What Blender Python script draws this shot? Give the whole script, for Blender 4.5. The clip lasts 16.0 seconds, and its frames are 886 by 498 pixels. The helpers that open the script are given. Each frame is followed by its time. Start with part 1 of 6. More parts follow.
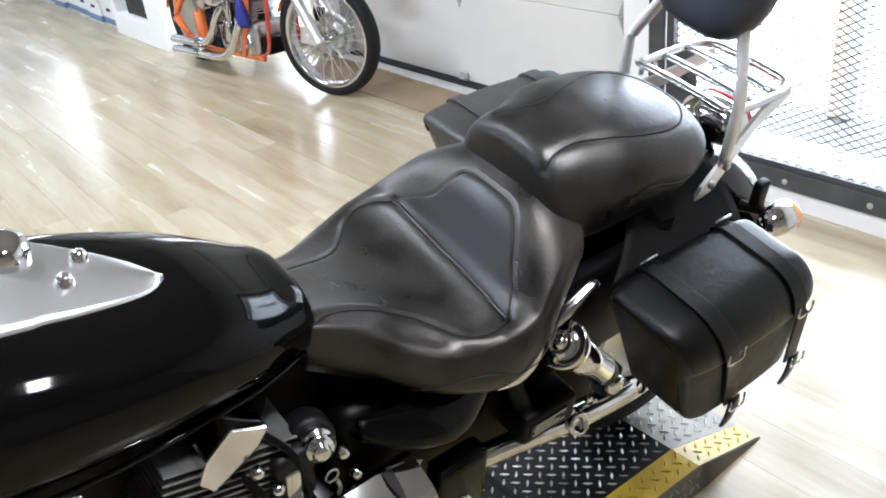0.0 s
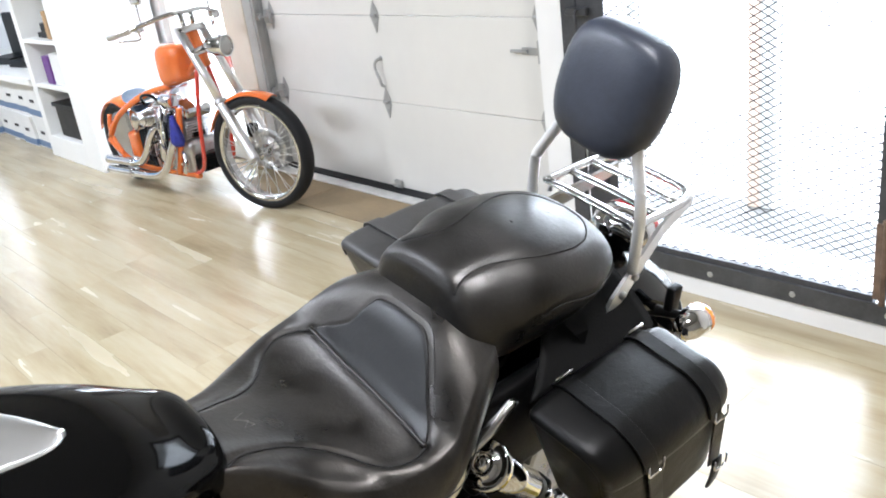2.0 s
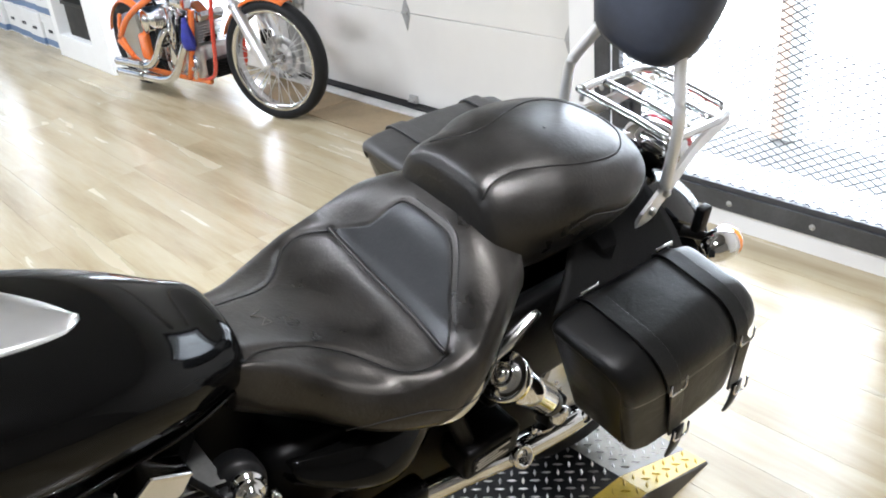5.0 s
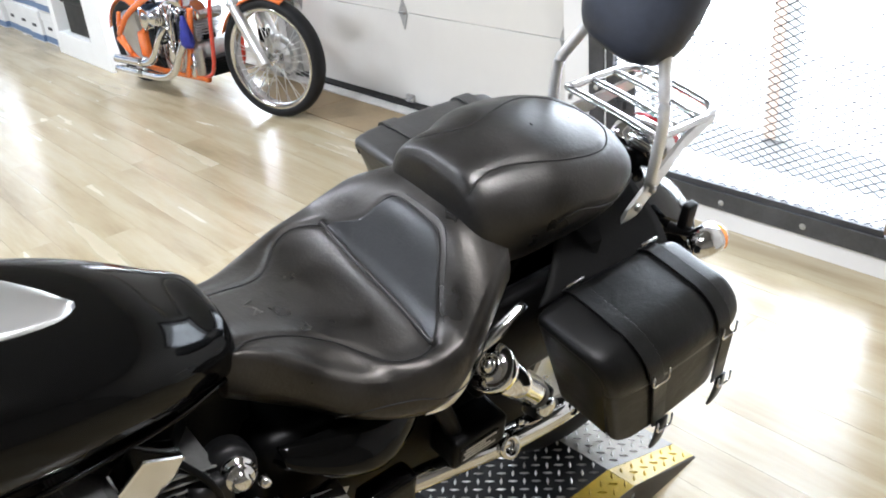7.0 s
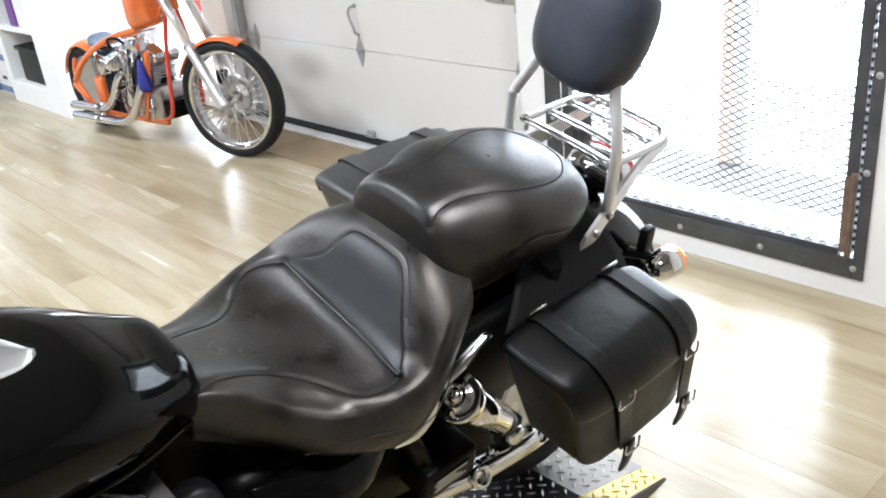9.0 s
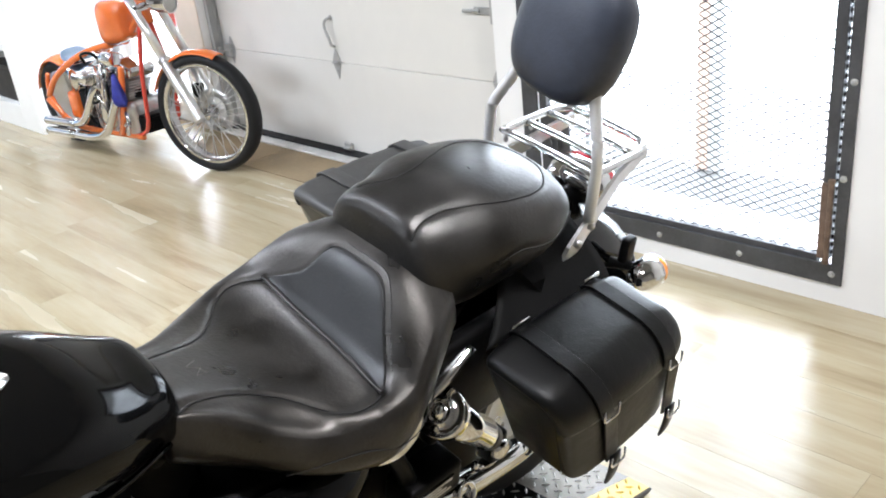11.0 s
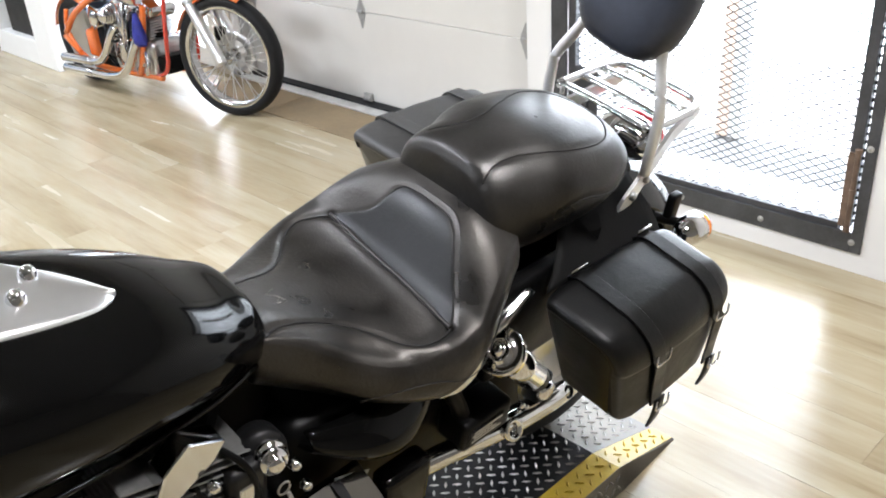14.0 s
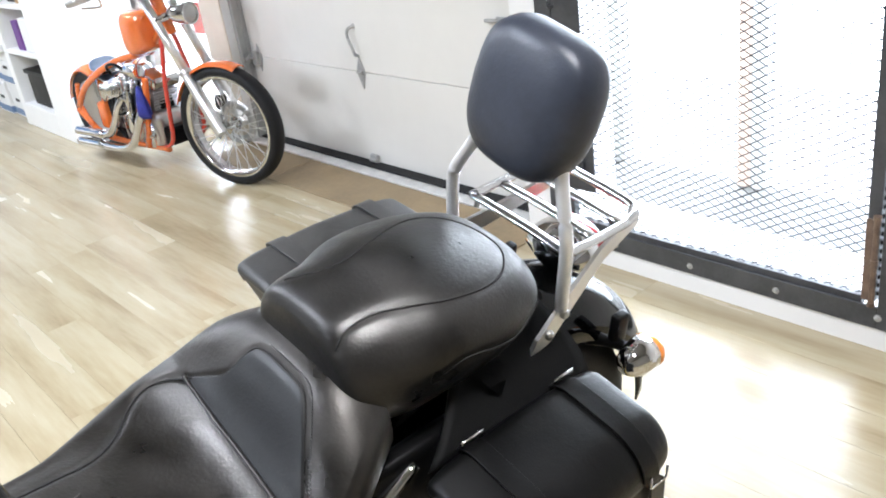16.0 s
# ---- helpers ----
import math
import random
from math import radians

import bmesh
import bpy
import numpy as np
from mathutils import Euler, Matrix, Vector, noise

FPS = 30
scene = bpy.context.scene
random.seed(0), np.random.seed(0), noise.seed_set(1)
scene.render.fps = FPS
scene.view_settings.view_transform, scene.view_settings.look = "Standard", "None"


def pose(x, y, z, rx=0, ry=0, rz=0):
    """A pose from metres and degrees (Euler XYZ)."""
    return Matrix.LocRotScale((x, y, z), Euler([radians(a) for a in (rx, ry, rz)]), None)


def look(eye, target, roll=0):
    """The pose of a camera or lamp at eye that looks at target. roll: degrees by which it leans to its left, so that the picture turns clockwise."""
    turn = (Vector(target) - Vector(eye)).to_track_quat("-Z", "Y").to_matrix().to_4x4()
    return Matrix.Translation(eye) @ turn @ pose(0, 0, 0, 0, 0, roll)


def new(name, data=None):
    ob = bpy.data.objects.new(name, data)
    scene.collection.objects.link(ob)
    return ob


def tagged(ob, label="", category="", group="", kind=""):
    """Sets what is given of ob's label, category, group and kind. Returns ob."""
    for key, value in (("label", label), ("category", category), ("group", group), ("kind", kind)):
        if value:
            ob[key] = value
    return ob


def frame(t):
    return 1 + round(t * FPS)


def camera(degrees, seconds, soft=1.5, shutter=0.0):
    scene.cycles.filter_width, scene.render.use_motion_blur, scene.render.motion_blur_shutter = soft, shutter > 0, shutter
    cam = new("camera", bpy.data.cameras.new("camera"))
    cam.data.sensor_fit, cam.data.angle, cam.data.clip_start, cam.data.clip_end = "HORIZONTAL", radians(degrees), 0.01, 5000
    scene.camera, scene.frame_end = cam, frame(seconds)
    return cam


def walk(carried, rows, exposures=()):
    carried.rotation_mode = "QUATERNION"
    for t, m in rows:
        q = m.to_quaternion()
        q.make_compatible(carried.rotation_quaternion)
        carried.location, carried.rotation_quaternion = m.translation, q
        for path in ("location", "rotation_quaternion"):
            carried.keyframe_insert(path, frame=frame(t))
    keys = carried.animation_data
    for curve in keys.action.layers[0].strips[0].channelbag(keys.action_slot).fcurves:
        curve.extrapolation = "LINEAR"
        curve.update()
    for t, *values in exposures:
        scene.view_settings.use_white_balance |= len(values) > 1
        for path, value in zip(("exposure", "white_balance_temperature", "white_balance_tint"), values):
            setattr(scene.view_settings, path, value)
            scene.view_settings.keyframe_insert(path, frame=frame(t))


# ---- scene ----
cam = camera(53.9, 16.0, soft=1.9)
PATH = [
    (0, (0.35, 1.308, 1.448), (-1.101, 2.318, 0.515), -6.5),
    (0.2, (0.358, 1.323, 1.453), (-1.064, 2.409, 0.558), -5.89),
    (0.5, (0.383, 1.345, 1.47), (-0.989, 2.52, 0.612), -5.6),
    (0.7, (0.394, 1.352, 1.488), (-0.98, 2.567, 0.691), -5.23),
    (1, (0.406, 1.359, 1.499), (-0.953, 2.618, 0.745), -5.2),
    (1.5, (0.404, 1.367, 1.499), (-0.957, 2.624, 0.746), -6.4),
    (1.7, (0.392, 1.366, 1.49), (-0.992, 2.592, 0.727), -6.78),
    (2, (0.389, 1.359, 1.491), (-1.049, 2.531, 0.743), -7.9),
    (2.5, (0.375, 1.351, 1.485), (-1.065, 2.5, 0.706), -7.2),
    (3, (0.368, 1.359, 1.481), (-1.025, 2.558, 0.692), -6.7),
    (3.5, (0.36, 1.359, 1.471), (-1.004, 2.565, 0.643), -6.6),
    (4, (0.351, 1.359, 1.463), (-1.01, 2.556, 0.617), -6.2),
    (4.2, (0.346, 1.358, 1.452), (-1.035, 2.536, 0.614), -6.38),
    (4.5, (0.345, 1.349, 1.451), (-1.078, 2.436, 0.56), -5.7),
    (4.7, (0.339, 1.35, 1.447), (-1.069, 2.45, 0.549), -5.66),
    (6.8, (0.367, 1.355, 1.442), (-1.025, 2.469, 0.533), -5.37),
    (7, (0.373, 1.344, 1.448), (-1.027, 2.451, 0.546), -5.2),
    (7.2, (0.358, 1.348, 1.444), (-1.034, 2.466, 0.543), -4.62),
    (7.5, (0.369, 1.335, 1.454), (-1.058, 2.433, 0.584), -4.7),
    (8, (0.371, 1.346, 1.452), (-1.043, 2.474, 0.598), -6.0),
    (8.5, (0.375, 1.35, 1.452), (-1.016, 2.513, 0.607), -6.1),
    (9, (0.387, 1.341, 1.451), (-0.983, 2.532, 0.611), -6.3),
    (9.2, (0.385, 1.339, 1.45), (-0.968, 2.549, 0.609), -6.49),
    (11.3, (0.374, 1.353, 1.451), (-0.964, 2.591, 0.629), -6.73),
    (11.5, (0.374, 1.357, 1.451), (-0.957, 2.598, 0.622), -7.1),
    (12, (0.375, 1.38, 1.459), (-0.997, 2.598, 0.663), -6.6),
    (12.5, (0.367, 1.394, 1.455), (-1.017, 2.574, 0.623), -5.1),
    (13, (0.345, 1.373, 1.441), (-1.048, 2.511, 0.566), -4.2),
    (13.5, (0.334, 1.34, 1.447), (-1.044, 2.501, 0.579), -3.2),
    (13.8, (0.328, 1.288, 1.46), (-1.014, 2.481, 0.579), -3.99),
    (14, (0.331, 1.229, 1.458), (-0.975, 2.439, 0.548), -3.9),
    (14.2, (0.333, 1.172, 1.453), (-0.892, 2.425, 0.489), -0.5),
    (14.4, (0.342, 1.138, 1.446), (-0.776, 2.44, 0.42), 4.84),
    (14.5, (0.345, 1.132, 1.45), (-0.739, 2.478, 0.444), 5.5),
    (14.7, (0.348, 1.152, 1.457), (-0.696, 2.551, 0.481), 5.53),
    (15, (0.354, 1.206, 1.467), (-0.782, 2.554, 0.521), 1.6),
    (15.2, (0.341, 1.311, 1.468), (-0.857, 2.622, 0.548), -5.02),
    (15.5, (0.344, 1.485, 1.465), (-0.965, 2.715, 0.586), -5.7),
    (15.7, (0.34, 1.559, 1.494), (-1.077, 2.691, 0.649), -7.21),
    (16, (0.324, 1.644, 1.497), (-1.106, 2.764, 0.66), -8.4),
]
walk(cam, [(t, look(eye, target, roll)) for t, eye, target, roll in PATH], [(0.0, 0.14, 5800, 11), (1.5, 0.17, 5950, 11), (13.4, 0.15, 5980, 11), (14.3, 0.14, 6150, 12), (14.7, 0.14, 6150, 12), (15.4, 0.17, 5980, 11), (16.0, 0.21, 5920, 11)])

# world and lights
world = bpy.data.worlds.new("sky_world")
scene.world = world
world.use_nodes = True
wn = world.node_tree
sky = wn.nodes.new("ShaderNodeTexSky")
sky.sky_type, sky.sun_disc = "NISHITA", False
sky.sun_elevation, sky.sun_rotation = radians(42), radians(20)
wn.links.new(sky.outputs[0], wn.nodes["Background"].inputs[0])
wn.nodes["Background"].inputs[1].default_value = 0.15
sun = new("sun", bpy.data.lights.new("sun", "SUN"))
sun.data.energy, sun.data.angle, sun.data.color = 2.5, radians(0.5), (1, 0.95, 0.88)
sun.matrix_world = look((0, 12, 12), (3, 6, 0))


def area_lamp(name, m, w, h, power, color):
    lamp = new(name, bpy.data.lights.new(name, "AREA"))
    lamp.data.shape, lamp.data.size, lamp.data.size_y = "RECTANGLE", w, h
    lamp.data.energy, lamp.data.color = power, color
    lamp.matrix_world = m
    return lamp


LAMP, WARM = (0.94, 0.965, 1.0), (1.0, 0.955, 0.9)
for lx, ly, width, power, tone in ((-1.7, 1.0, 0.14, 70, LAMP), (0.35, 2.1, 0.2, 72, WARM), (-4.6, 1.4, 0.14, 90, LAMP), (-7.6, 1.4, 0.14, 95, LAMP), (-1.7, -2.0, 0.14, 95, LAMP), (-4.6, -2.0, 0.14, 90, LAMP)):
    area_lamp("ceiling_tube_light", look((lx, ly, 2.93), (lx, ly, 0)), 1.2 if tone is LAMP else 0.5, width, power, tone)


# materials
def material(name, color, rough=0.5, metal=0.0, noise_scale=8.0, vary=0.15, bump=0.0, bump_scale=60.0, coat=0.0, spec=0.5, rough_vary=0.1, piece=0.0, stretch=None, crease=0.0, crease_scale=22.0, scuff=0.0, fine_share=0.35):
    """A surface of one base colour with broad and fine variation, fine relief and uneven gloss."""
    m = bpy.data.materials.new(name)
    m.use_nodes = True
    nt = m.node_tree
    b = nt.nodes["Principled BSDF"]
    b.inputs["Metallic"].default_value = metal
    b.inputs["Coat Weight"].default_value = coat
    b.inputs["Coat Roughness"].default_value = 0.04
    b.inputs["Specular IOR Level"].default_value = spec
    tc = nt.nodes.new("ShaderNodeTexCoord")
    src = tc.outputs["Object"]
    if piece:
        # boards: the pattern runs in the room's own metres, and starts anew on each board
        geo, inf, off = nt.nodes.new("ShaderNodeNewGeometry"), nt.nodes.new("ShaderNodeObjectInfo"), nt.nodes.new("ShaderNodeVectorMath")
        off.operation = "MULTIPLY_ADD"
        off.inputs[1].default_value = (37.0, 11.0, 5.0)
        nt.links.new(inf.outputs["Random"], off.inputs[0]), nt.links.new(geo.outputs["Position"], off.inputs[2])
        src = off.outputs[0]
    if stretch:
        mp = nt.nodes.new("ShaderNodeMapping")
        mp.inputs["Scale"].default_value = stretch
        nt.links.new(src, mp.inputs[0])
        src = mp.outputs[0]
    broad, fine = nt.nodes.new("ShaderNodeTexNoise"), nt.nodes.new("ShaderNodeTexNoise")
    broad.inputs["Scale"].default_value, broad.inputs["Detail"].default_value = noise_scale, 4
    fine.inputs["Scale"].default_value, fine.inputs["Detail"].default_value = noise_scale * 9, 3
    nt.links.new(src, broad.inputs[0]), nt.links.new(src, fine.inputs[0])
    add = nt.nodes.new("ShaderNodeMath")
    add.operation = "MULTIPLY_ADD"
    add.inputs[1].default_value = fine_share
    nt.links.new(fine.outputs[0], add.inputs[0]), nt.links.new(broad.outputs[0], add.inputs[2])
    value = add.outputs[0]
    if piece:
        info = nt.nodes.new("ShaderNodeObjectInfo")
        mix = nt.nodes.new("ShaderNodeMath")
        mix.operation = "MULTIPLY_ADD"
        mix.inputs[1].default_value = piece
        nt.links.new(info.outputs["Random"], mix.inputs[0]), nt.links.new(value, mix.inputs[2])
        value = mix.outputs[0]
    ramp = nt.nodes.new("ShaderNodeValToRGB")
    lo, hi = 0.42, 0.95 + piece
    ramp.color_ramp.elements[0].position, ramp.color_ramp.elements[1].position = lo / (1 + piece), min(1.0, hi / (1 + piece))
    ramp.color_ramp.elements[0].color = (*[c * (1 - vary) for c in color], 1)
    ramp.color_ramp.elements[1].color = (*[min(1, c * (1 + vary)) for c in color], 1)
    nt.links.new(value, ramp.inputs[0]), nt.links.new(ramp.outputs[0], b.inputs["Base Color"])
    rr = nt.nodes.new("ShaderNodeMapRange")
    rr.inputs[1].default_value, rr.inputs[2].default_value = 0.3, 0.8
    rr.inputs[3].default_value, rr.inputs[4].default_value = max(0.02, rough * (1 - rough_vary)), min(1, rough * (1 + rough_vary))
    nt.links.new(broad.outputs[0], rr.inputs[0]), nt.links.new(rr.outputs[0], b.inputs["Roughness"])
    if bump:
        grain = nt.nodes.new("ShaderNodeTexNoise")
        grain.inputs["Scale"].default_value, grain.inputs["Detail"].default_value = bump_scale, 5
        bp = nt.nodes.new("ShaderNodeBump")
        bp.inputs["Strength"].default_value, bp.inputs["Distance"].default_value = bump, 0.003
        nt.links.new(src, grain.inputs[0]), nt.links.new(grain.outputs[0], bp.inputs["Height"]), nt.links.new(bp.outputs[0], b.inputs["Normal"])
        if crease:
            # soft folds and scuffs under the grain
            fold, fb = nt.nodes.new("ShaderNodeTexNoise"), nt.nodes.new("ShaderNodeBump")
            fold.inputs["Scale"].default_value, fold.inputs["Detail"].default_value, fold.inputs["Distortion"].default_value = crease_scale, 7, 0.8
            fb.inputs["Strength"].default_value, fb.inputs["Distance"].default_value = crease, 0.004
            nt.links.new(src, fold.inputs[0]), nt.links.new(fold.outputs[0], fb.inputs["Height"]), nt.links.new(fb.outputs[0], bp.inputs["Normal"])
        if scuff:
            # thin creases and scratches in worn patches
            line, patch, gap, thin, worn, both = [nt.nodes.new(k) for k in ("ShaderNodeTexNoise", "ShaderNodeTexNoise", "ShaderNodeMath", "ShaderNodeMapRange", "ShaderNodeMapRange", "ShaderNodeMath")]
            line.inputs["Scale"].default_value, line.inputs["Detail"].default_value, line.inputs["Distortion"].default_value = 21, 5, 1.2
            patch.inputs["Scale"].default_value, patch.inputs["Detail"].default_value = 7, 3
            gap.operation, both.operation = "COMPARE", "MULTIPLY"
            gap.inputs[1].default_value, gap.inputs[2].default_value = 0.5, 0.007
            thin.inputs[1].default_value, thin.inputs[2].default_value = 0.0, 1.0
            thin.inputs[3].default_value, thin.inputs[4].default_value = 0.0, 1.0
            worn.inputs[1].default_value, worn.inputs[2].default_value = 0.48, 0.62
            worn.inputs[3].default_value, worn.inputs[4].default_value = 0.0, scuff
            nt.links.new(src, line.inputs[0]), nt.links.new(src, patch.inputs[0])
            nt.links.new(line.outputs[0], gap.inputs[0]), nt.links.new(gap.outputs[0], thin.inputs[0]), nt.links.new(patch.outputs[0], worn.inputs[0])
            nt.links.new(thin.outputs[0], both.inputs[0]), nt.links.new(worn.outputs[0], both.inputs[1])
            mixc = nt.nodes.new("ShaderNodeMix")
            mixc.data_type = "RGBA"
            mixc.inputs[7].default_value = (0.05, 0.047, 0.044, 1)
            nt.links.new(both.outputs[0], mixc.inputs[0]), nt.links.new(ramp.outputs[0], mixc.inputs[6]), nt.links.new(mixc.outputs[2], b.inputs["Base Color"])
    return m


WALL = material("white_wall_paint", (0.8, 0.795, 0.785), 0.55, bump=0.05, bump_scale=120, vary=0.03, noise_scale=1.5)
# east and south walls are out of view; darkened to dim the bike's reflections
DIMWALL = material("dim_unseen_wall", (0.2, 0.185, 0.165), 0.6, bump=0.05, bump_scale=120, vary=0.08, noise_scale=1.5)
CEIL = material("ceiling_panel", (0.27, 0.266, 0.258), 0.8, vary=0.08, noise_scale=2)
DOORP = material("cream_door_enamel", (0.72, 0.705, 0.665), 0.4, vary=0.04, noise_scale=1.2, bump=0.04, bump_scale=150)
WHITE = material("white_cabinet_paint", (0.82, 0.82, 0.8), 0.45, vary=0.03, noise_scale=2)
STEELD = material("dark_steel_frame", (0.07, 0.072, 0.078), 0.45, metal=0.4, vary=0.3, noise_scale=9, bump=0.08, bump_scale=80)
MESHM = material("dark_mesh_steel", (0.03, 0.031, 0.034), 0.6, vary=0.3, noise_scale=20, spec=0.2)
RUST = material("rusty_hinge_steel", (0.16, 0.11, 0.08), 0.6, metal=0.3, vary=0.4, noise_scale=25)
GALV = material("galvanised_steel", (0.42, 0.42, 0.41), 0.4, metal=0.35, vary=0.12, noise_scale=14)
RUBBER = material("black_rubber", (0.011, 0.011, 0.012), 0.62, vary=0.3, noise_scale=12, bump=0.1, bump_scale=90, spec=0.25)
CHROME = material("chrome", (0.66, 0.66, 0.665), 0.07, metal=1.0, vary=0.04, noise_scale=6, rough_vary=0.5)
SATIN = material("satin_aluminium", (0.55, 0.55, 0.56), 0.3, metal=1.0, vary=0.1, noise_scale=10)
LEATHER = material("black_seat_leather", (0.0075, 0.0073, 0.0071), 0.45, vary=0.7, noise_scale=11, bump=0.16, bump_scale=220, rough_vary=0.4, spec=0.5, crease=0.16, crease_scale=20)
LEATHERW = material("worn_seat_leather", (0.009, 0.0088, 0.0086), 0.41, vary=0.6, noise_scale=12, bump=0.2, bump_scale=200, rough_vary=0.4, spec=0.52, crease=0.2, crease_scale=26, scuff=0.08)
for hide, tint, wear in ((LEATHER, (1.0, 0.965, 0.93, 1), (0.0165, 0.0155, 0.0145, 1)), (LEATHERW, (1.0, 0.935, 0.87, 1), (0.02, 0.0187, 0.0173, 1))):
    # black dye rubbed through to brown-grey hide in patches, with uneven gloss
    hide.node_tree.nodes["Principled BSDF"].inputs["Specular Tint"].default_value = tint
    for n in hide.node_tree.nodes:
        if n.type == "VALTORGB":
            n.color_ramp.elements[0].position, n.color_ramp.elements[1].position = 0.5, 0.88
            n.color_ramp.elements[1].color = wear
LEATHERD = material("smooth_seat_leather", (0.0068, 0.007, 0.0076), 0.42, vary=0.5, noise_scale=12, bump=0.14, bump_scale=240, rough_vary=0.3, spec=0.34, crease=0.12, crease_scale=22, scuff=0.16)
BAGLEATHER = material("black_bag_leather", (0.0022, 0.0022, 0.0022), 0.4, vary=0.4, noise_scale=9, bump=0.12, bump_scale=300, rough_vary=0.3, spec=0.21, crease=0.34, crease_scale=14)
# far bag: same leather, with the door's sheen put into a paler grey
BAGSHEEN = material("sheen_bag_leather", (0.034, 0.033, 0.032), 0.5, vary=0.35, noise_scale=9, bump=0.14, bump_scale=260, rough_vary=0.3, spec=0.5, crease=0.35, crease_scale=14)
FLAPS = material("black_backing_leather", (0.0035, 0.0035, 0.0035), 0.6, vary=0.3, noise_scale=16, bump=0.2, bump_scale=260, spec=0.1)
NAVYPAD = material("dark_navy_vinyl", (0.026, 0.031, 0.045), 0.4, vary=0.3, noise_scale=8, bump=0.12, bump_scale=220, spec=0.48)
THREAD = material("black_stitching", (0.008, 0.0075, 0.007), 0.75, vary=0.3, noise_scale=200)
PAINTB = material("gloss_black_paint", (0.0022, 0.0022, 0.0022), 0.08, vary=0.2, noise_scale=4, coat=0.0, spec=0.17, rough_vary=0.3)
BLACKM = material("black_painted_metal", (0.0025, 0.0025, 0.0027), 0.4, vary=0.3, noise_scale=14, bump=0.08, bump_scale=100, spec=0.12)
ENGINE = material("grey_engine_casting", (0.24, 0.24, 0.235), 0.3, metal=0.7, vary=0.25, noise_scale=18, bump=0.1, bump_scale=160)
ORANGE = material("orange_candy_paint", (0.72, 0.16, 0.03), 0.16, vary=0.1, noise_scale=4, coat=1.0)
REDP = material("red_orange_paint", (0.55, 0.05, 0.03), 0.2, vary=0.1, noise_scale=4, coat=1.0)
PLATEB = material("black_checker_plate", (0.015, 0.016, 0.018), 0.38, metal=0.25, vary=0.3, noise_scale=10, bump=0.05)
PLATEY = material("yellow_checker_plate", (0.66, 0.45, 0.03), 0.42, vary=0.2, noise_scale=10, bump=0.05)
PLATES = material("bare_checker_plate", (0.22, 0.205, 0.18), 0.55, metal=0.4, vary=0.15, noise_scale=12)
LUG = material("worn_plate_lug", (0.5, 0.485, 0.46), 0.38, metal=0.6, vary=0.35, noise_scale=20)
OAK = material("oak_vinyl_plank", (0.42, 0.33, 0.19), 0.25, vary=0.2, noise_scale=1.7, bump=0.04, bump_scale=30, piece=0.06, stretch=(0.6, 5.0, 1.0), rough_vary=0.25, fine_share=0.22)
oak_ramp = [n for n in OAK.node_tree.nodes if n.type == "VALTORGB"][0].color_ramp
oak_ramp.interpolation = "B_SPLINE"
oak_ramp.elements[0].position, oak_ramp.elements[1].position = 0.33, 0.8
for pos, col in ((0.47, (0.338, 0.269, 0.16)), (0.57, (0.387, 0.3165, 0.194)), (0.68, (0.432, 0.364, 0.235))):
    oak_ramp.elements.new(pos).color = (*col, 1)
oak_ramp.elements[0].color, oak_ramp.elements[-1].color = (0.259, 0.197, 0.113, 1), (0.468, 0.406, 0.279, 1)
AMBER = material("amber_lens", (0.9, 0.28, 0.03), 0.15, vary=0.05, coat=0.6)
REDLENS = material("red_lens", (0.6, 0.02, 0.03), 0.12, vary=0.1, coat=0.8)
STONE = material("grey_vestibule_floor", (0.16, 0.16, 0.155), 0.7, vary=0.15, noise_scale=6, bump=0.1)
CONCRETE = material("outdoor_concrete", (0.5, 0.49, 0.47), 0.8, vary=0.15, noise_scale=3, bump=0.1)
BLUEP = material("blue_print", (0.12, 0.19, 0.32), 0.5, vary=0.1)
PURPLE = material("purple_print", (0.13, 0.04, 0.22), 0.5, vary=0.15)
CARTON = material("white_carton", (0.72, 0.72, 0.7), 0.65, vary=0.06, noise_scale=4)
BROWN = material("brown_card", (0.42, 0.27, 0.14), 0.7, vary=0.15)
BLACKP = material("black_plastic", (0.006, 0.006, 0.0065), 0.45, vary=0.2, noise_scale=10, spec=0.25)
BLUECLOTH = material("royal_blue_cloth", (0.02, 0.025, 0.22), 0.7, vary=0.3, noise_scale=30)
LABEL = material("silver_label", (0.5, 0.5, 0.5), 0.35, metal=0.4, vary=0.1)
BEIGE = material("beige_post_paint", (0.62, 0.56, 0.47), 0.5, vary=0.06, noise_scale=3)
GLASS = bpy.data.materials.new("clear_glass")
GLASS.use_nodes = True
gb = GLASS.node_tree.nodes["Principled BSDF"]
gb.inputs["Transmission Weight"].default_value, gb.inputs["Roughness"].default_value, gb.inputs["IOR"].default_value = 1.0, 0.02, 1.45


BRUSHED = material("polished_console_alloy", (0.78, 0.78, 0.785), 0.34, metal=1.0, vary=0.04, noise_scale=6)
UPRIGHT = material("bright_upright_chrome", (0.86, 0.86, 0.865), 0.42, metal=0.75, vary=0.05, noise_scale=8)
RACKM = material("rack_chrome", (0.6, 0.6, 0.605), 0.22, metal=1.0, vary=0.06, noise_scale=8)

# mesh helpers
def plate(bm, pts, y0, y1):
    """A flat plate of outline pts (x, z), from y0 to y1."""
    a, b = [bm.verts.new((x, y0, z)) for x, z in pts], [bm.verts.new((x, y1, z)) for x, z in pts]
    bm.faces.new(a), bm.faces.new(b[::-1])
    for i in range(len(pts)):
        j = (i + 1) % len(pts)
        bm.faces.new((a[j], a[i], b[i], b[j]))
    bmesh.ops.recalc_face_normals(bm, faces=bm.faces)
    return bm


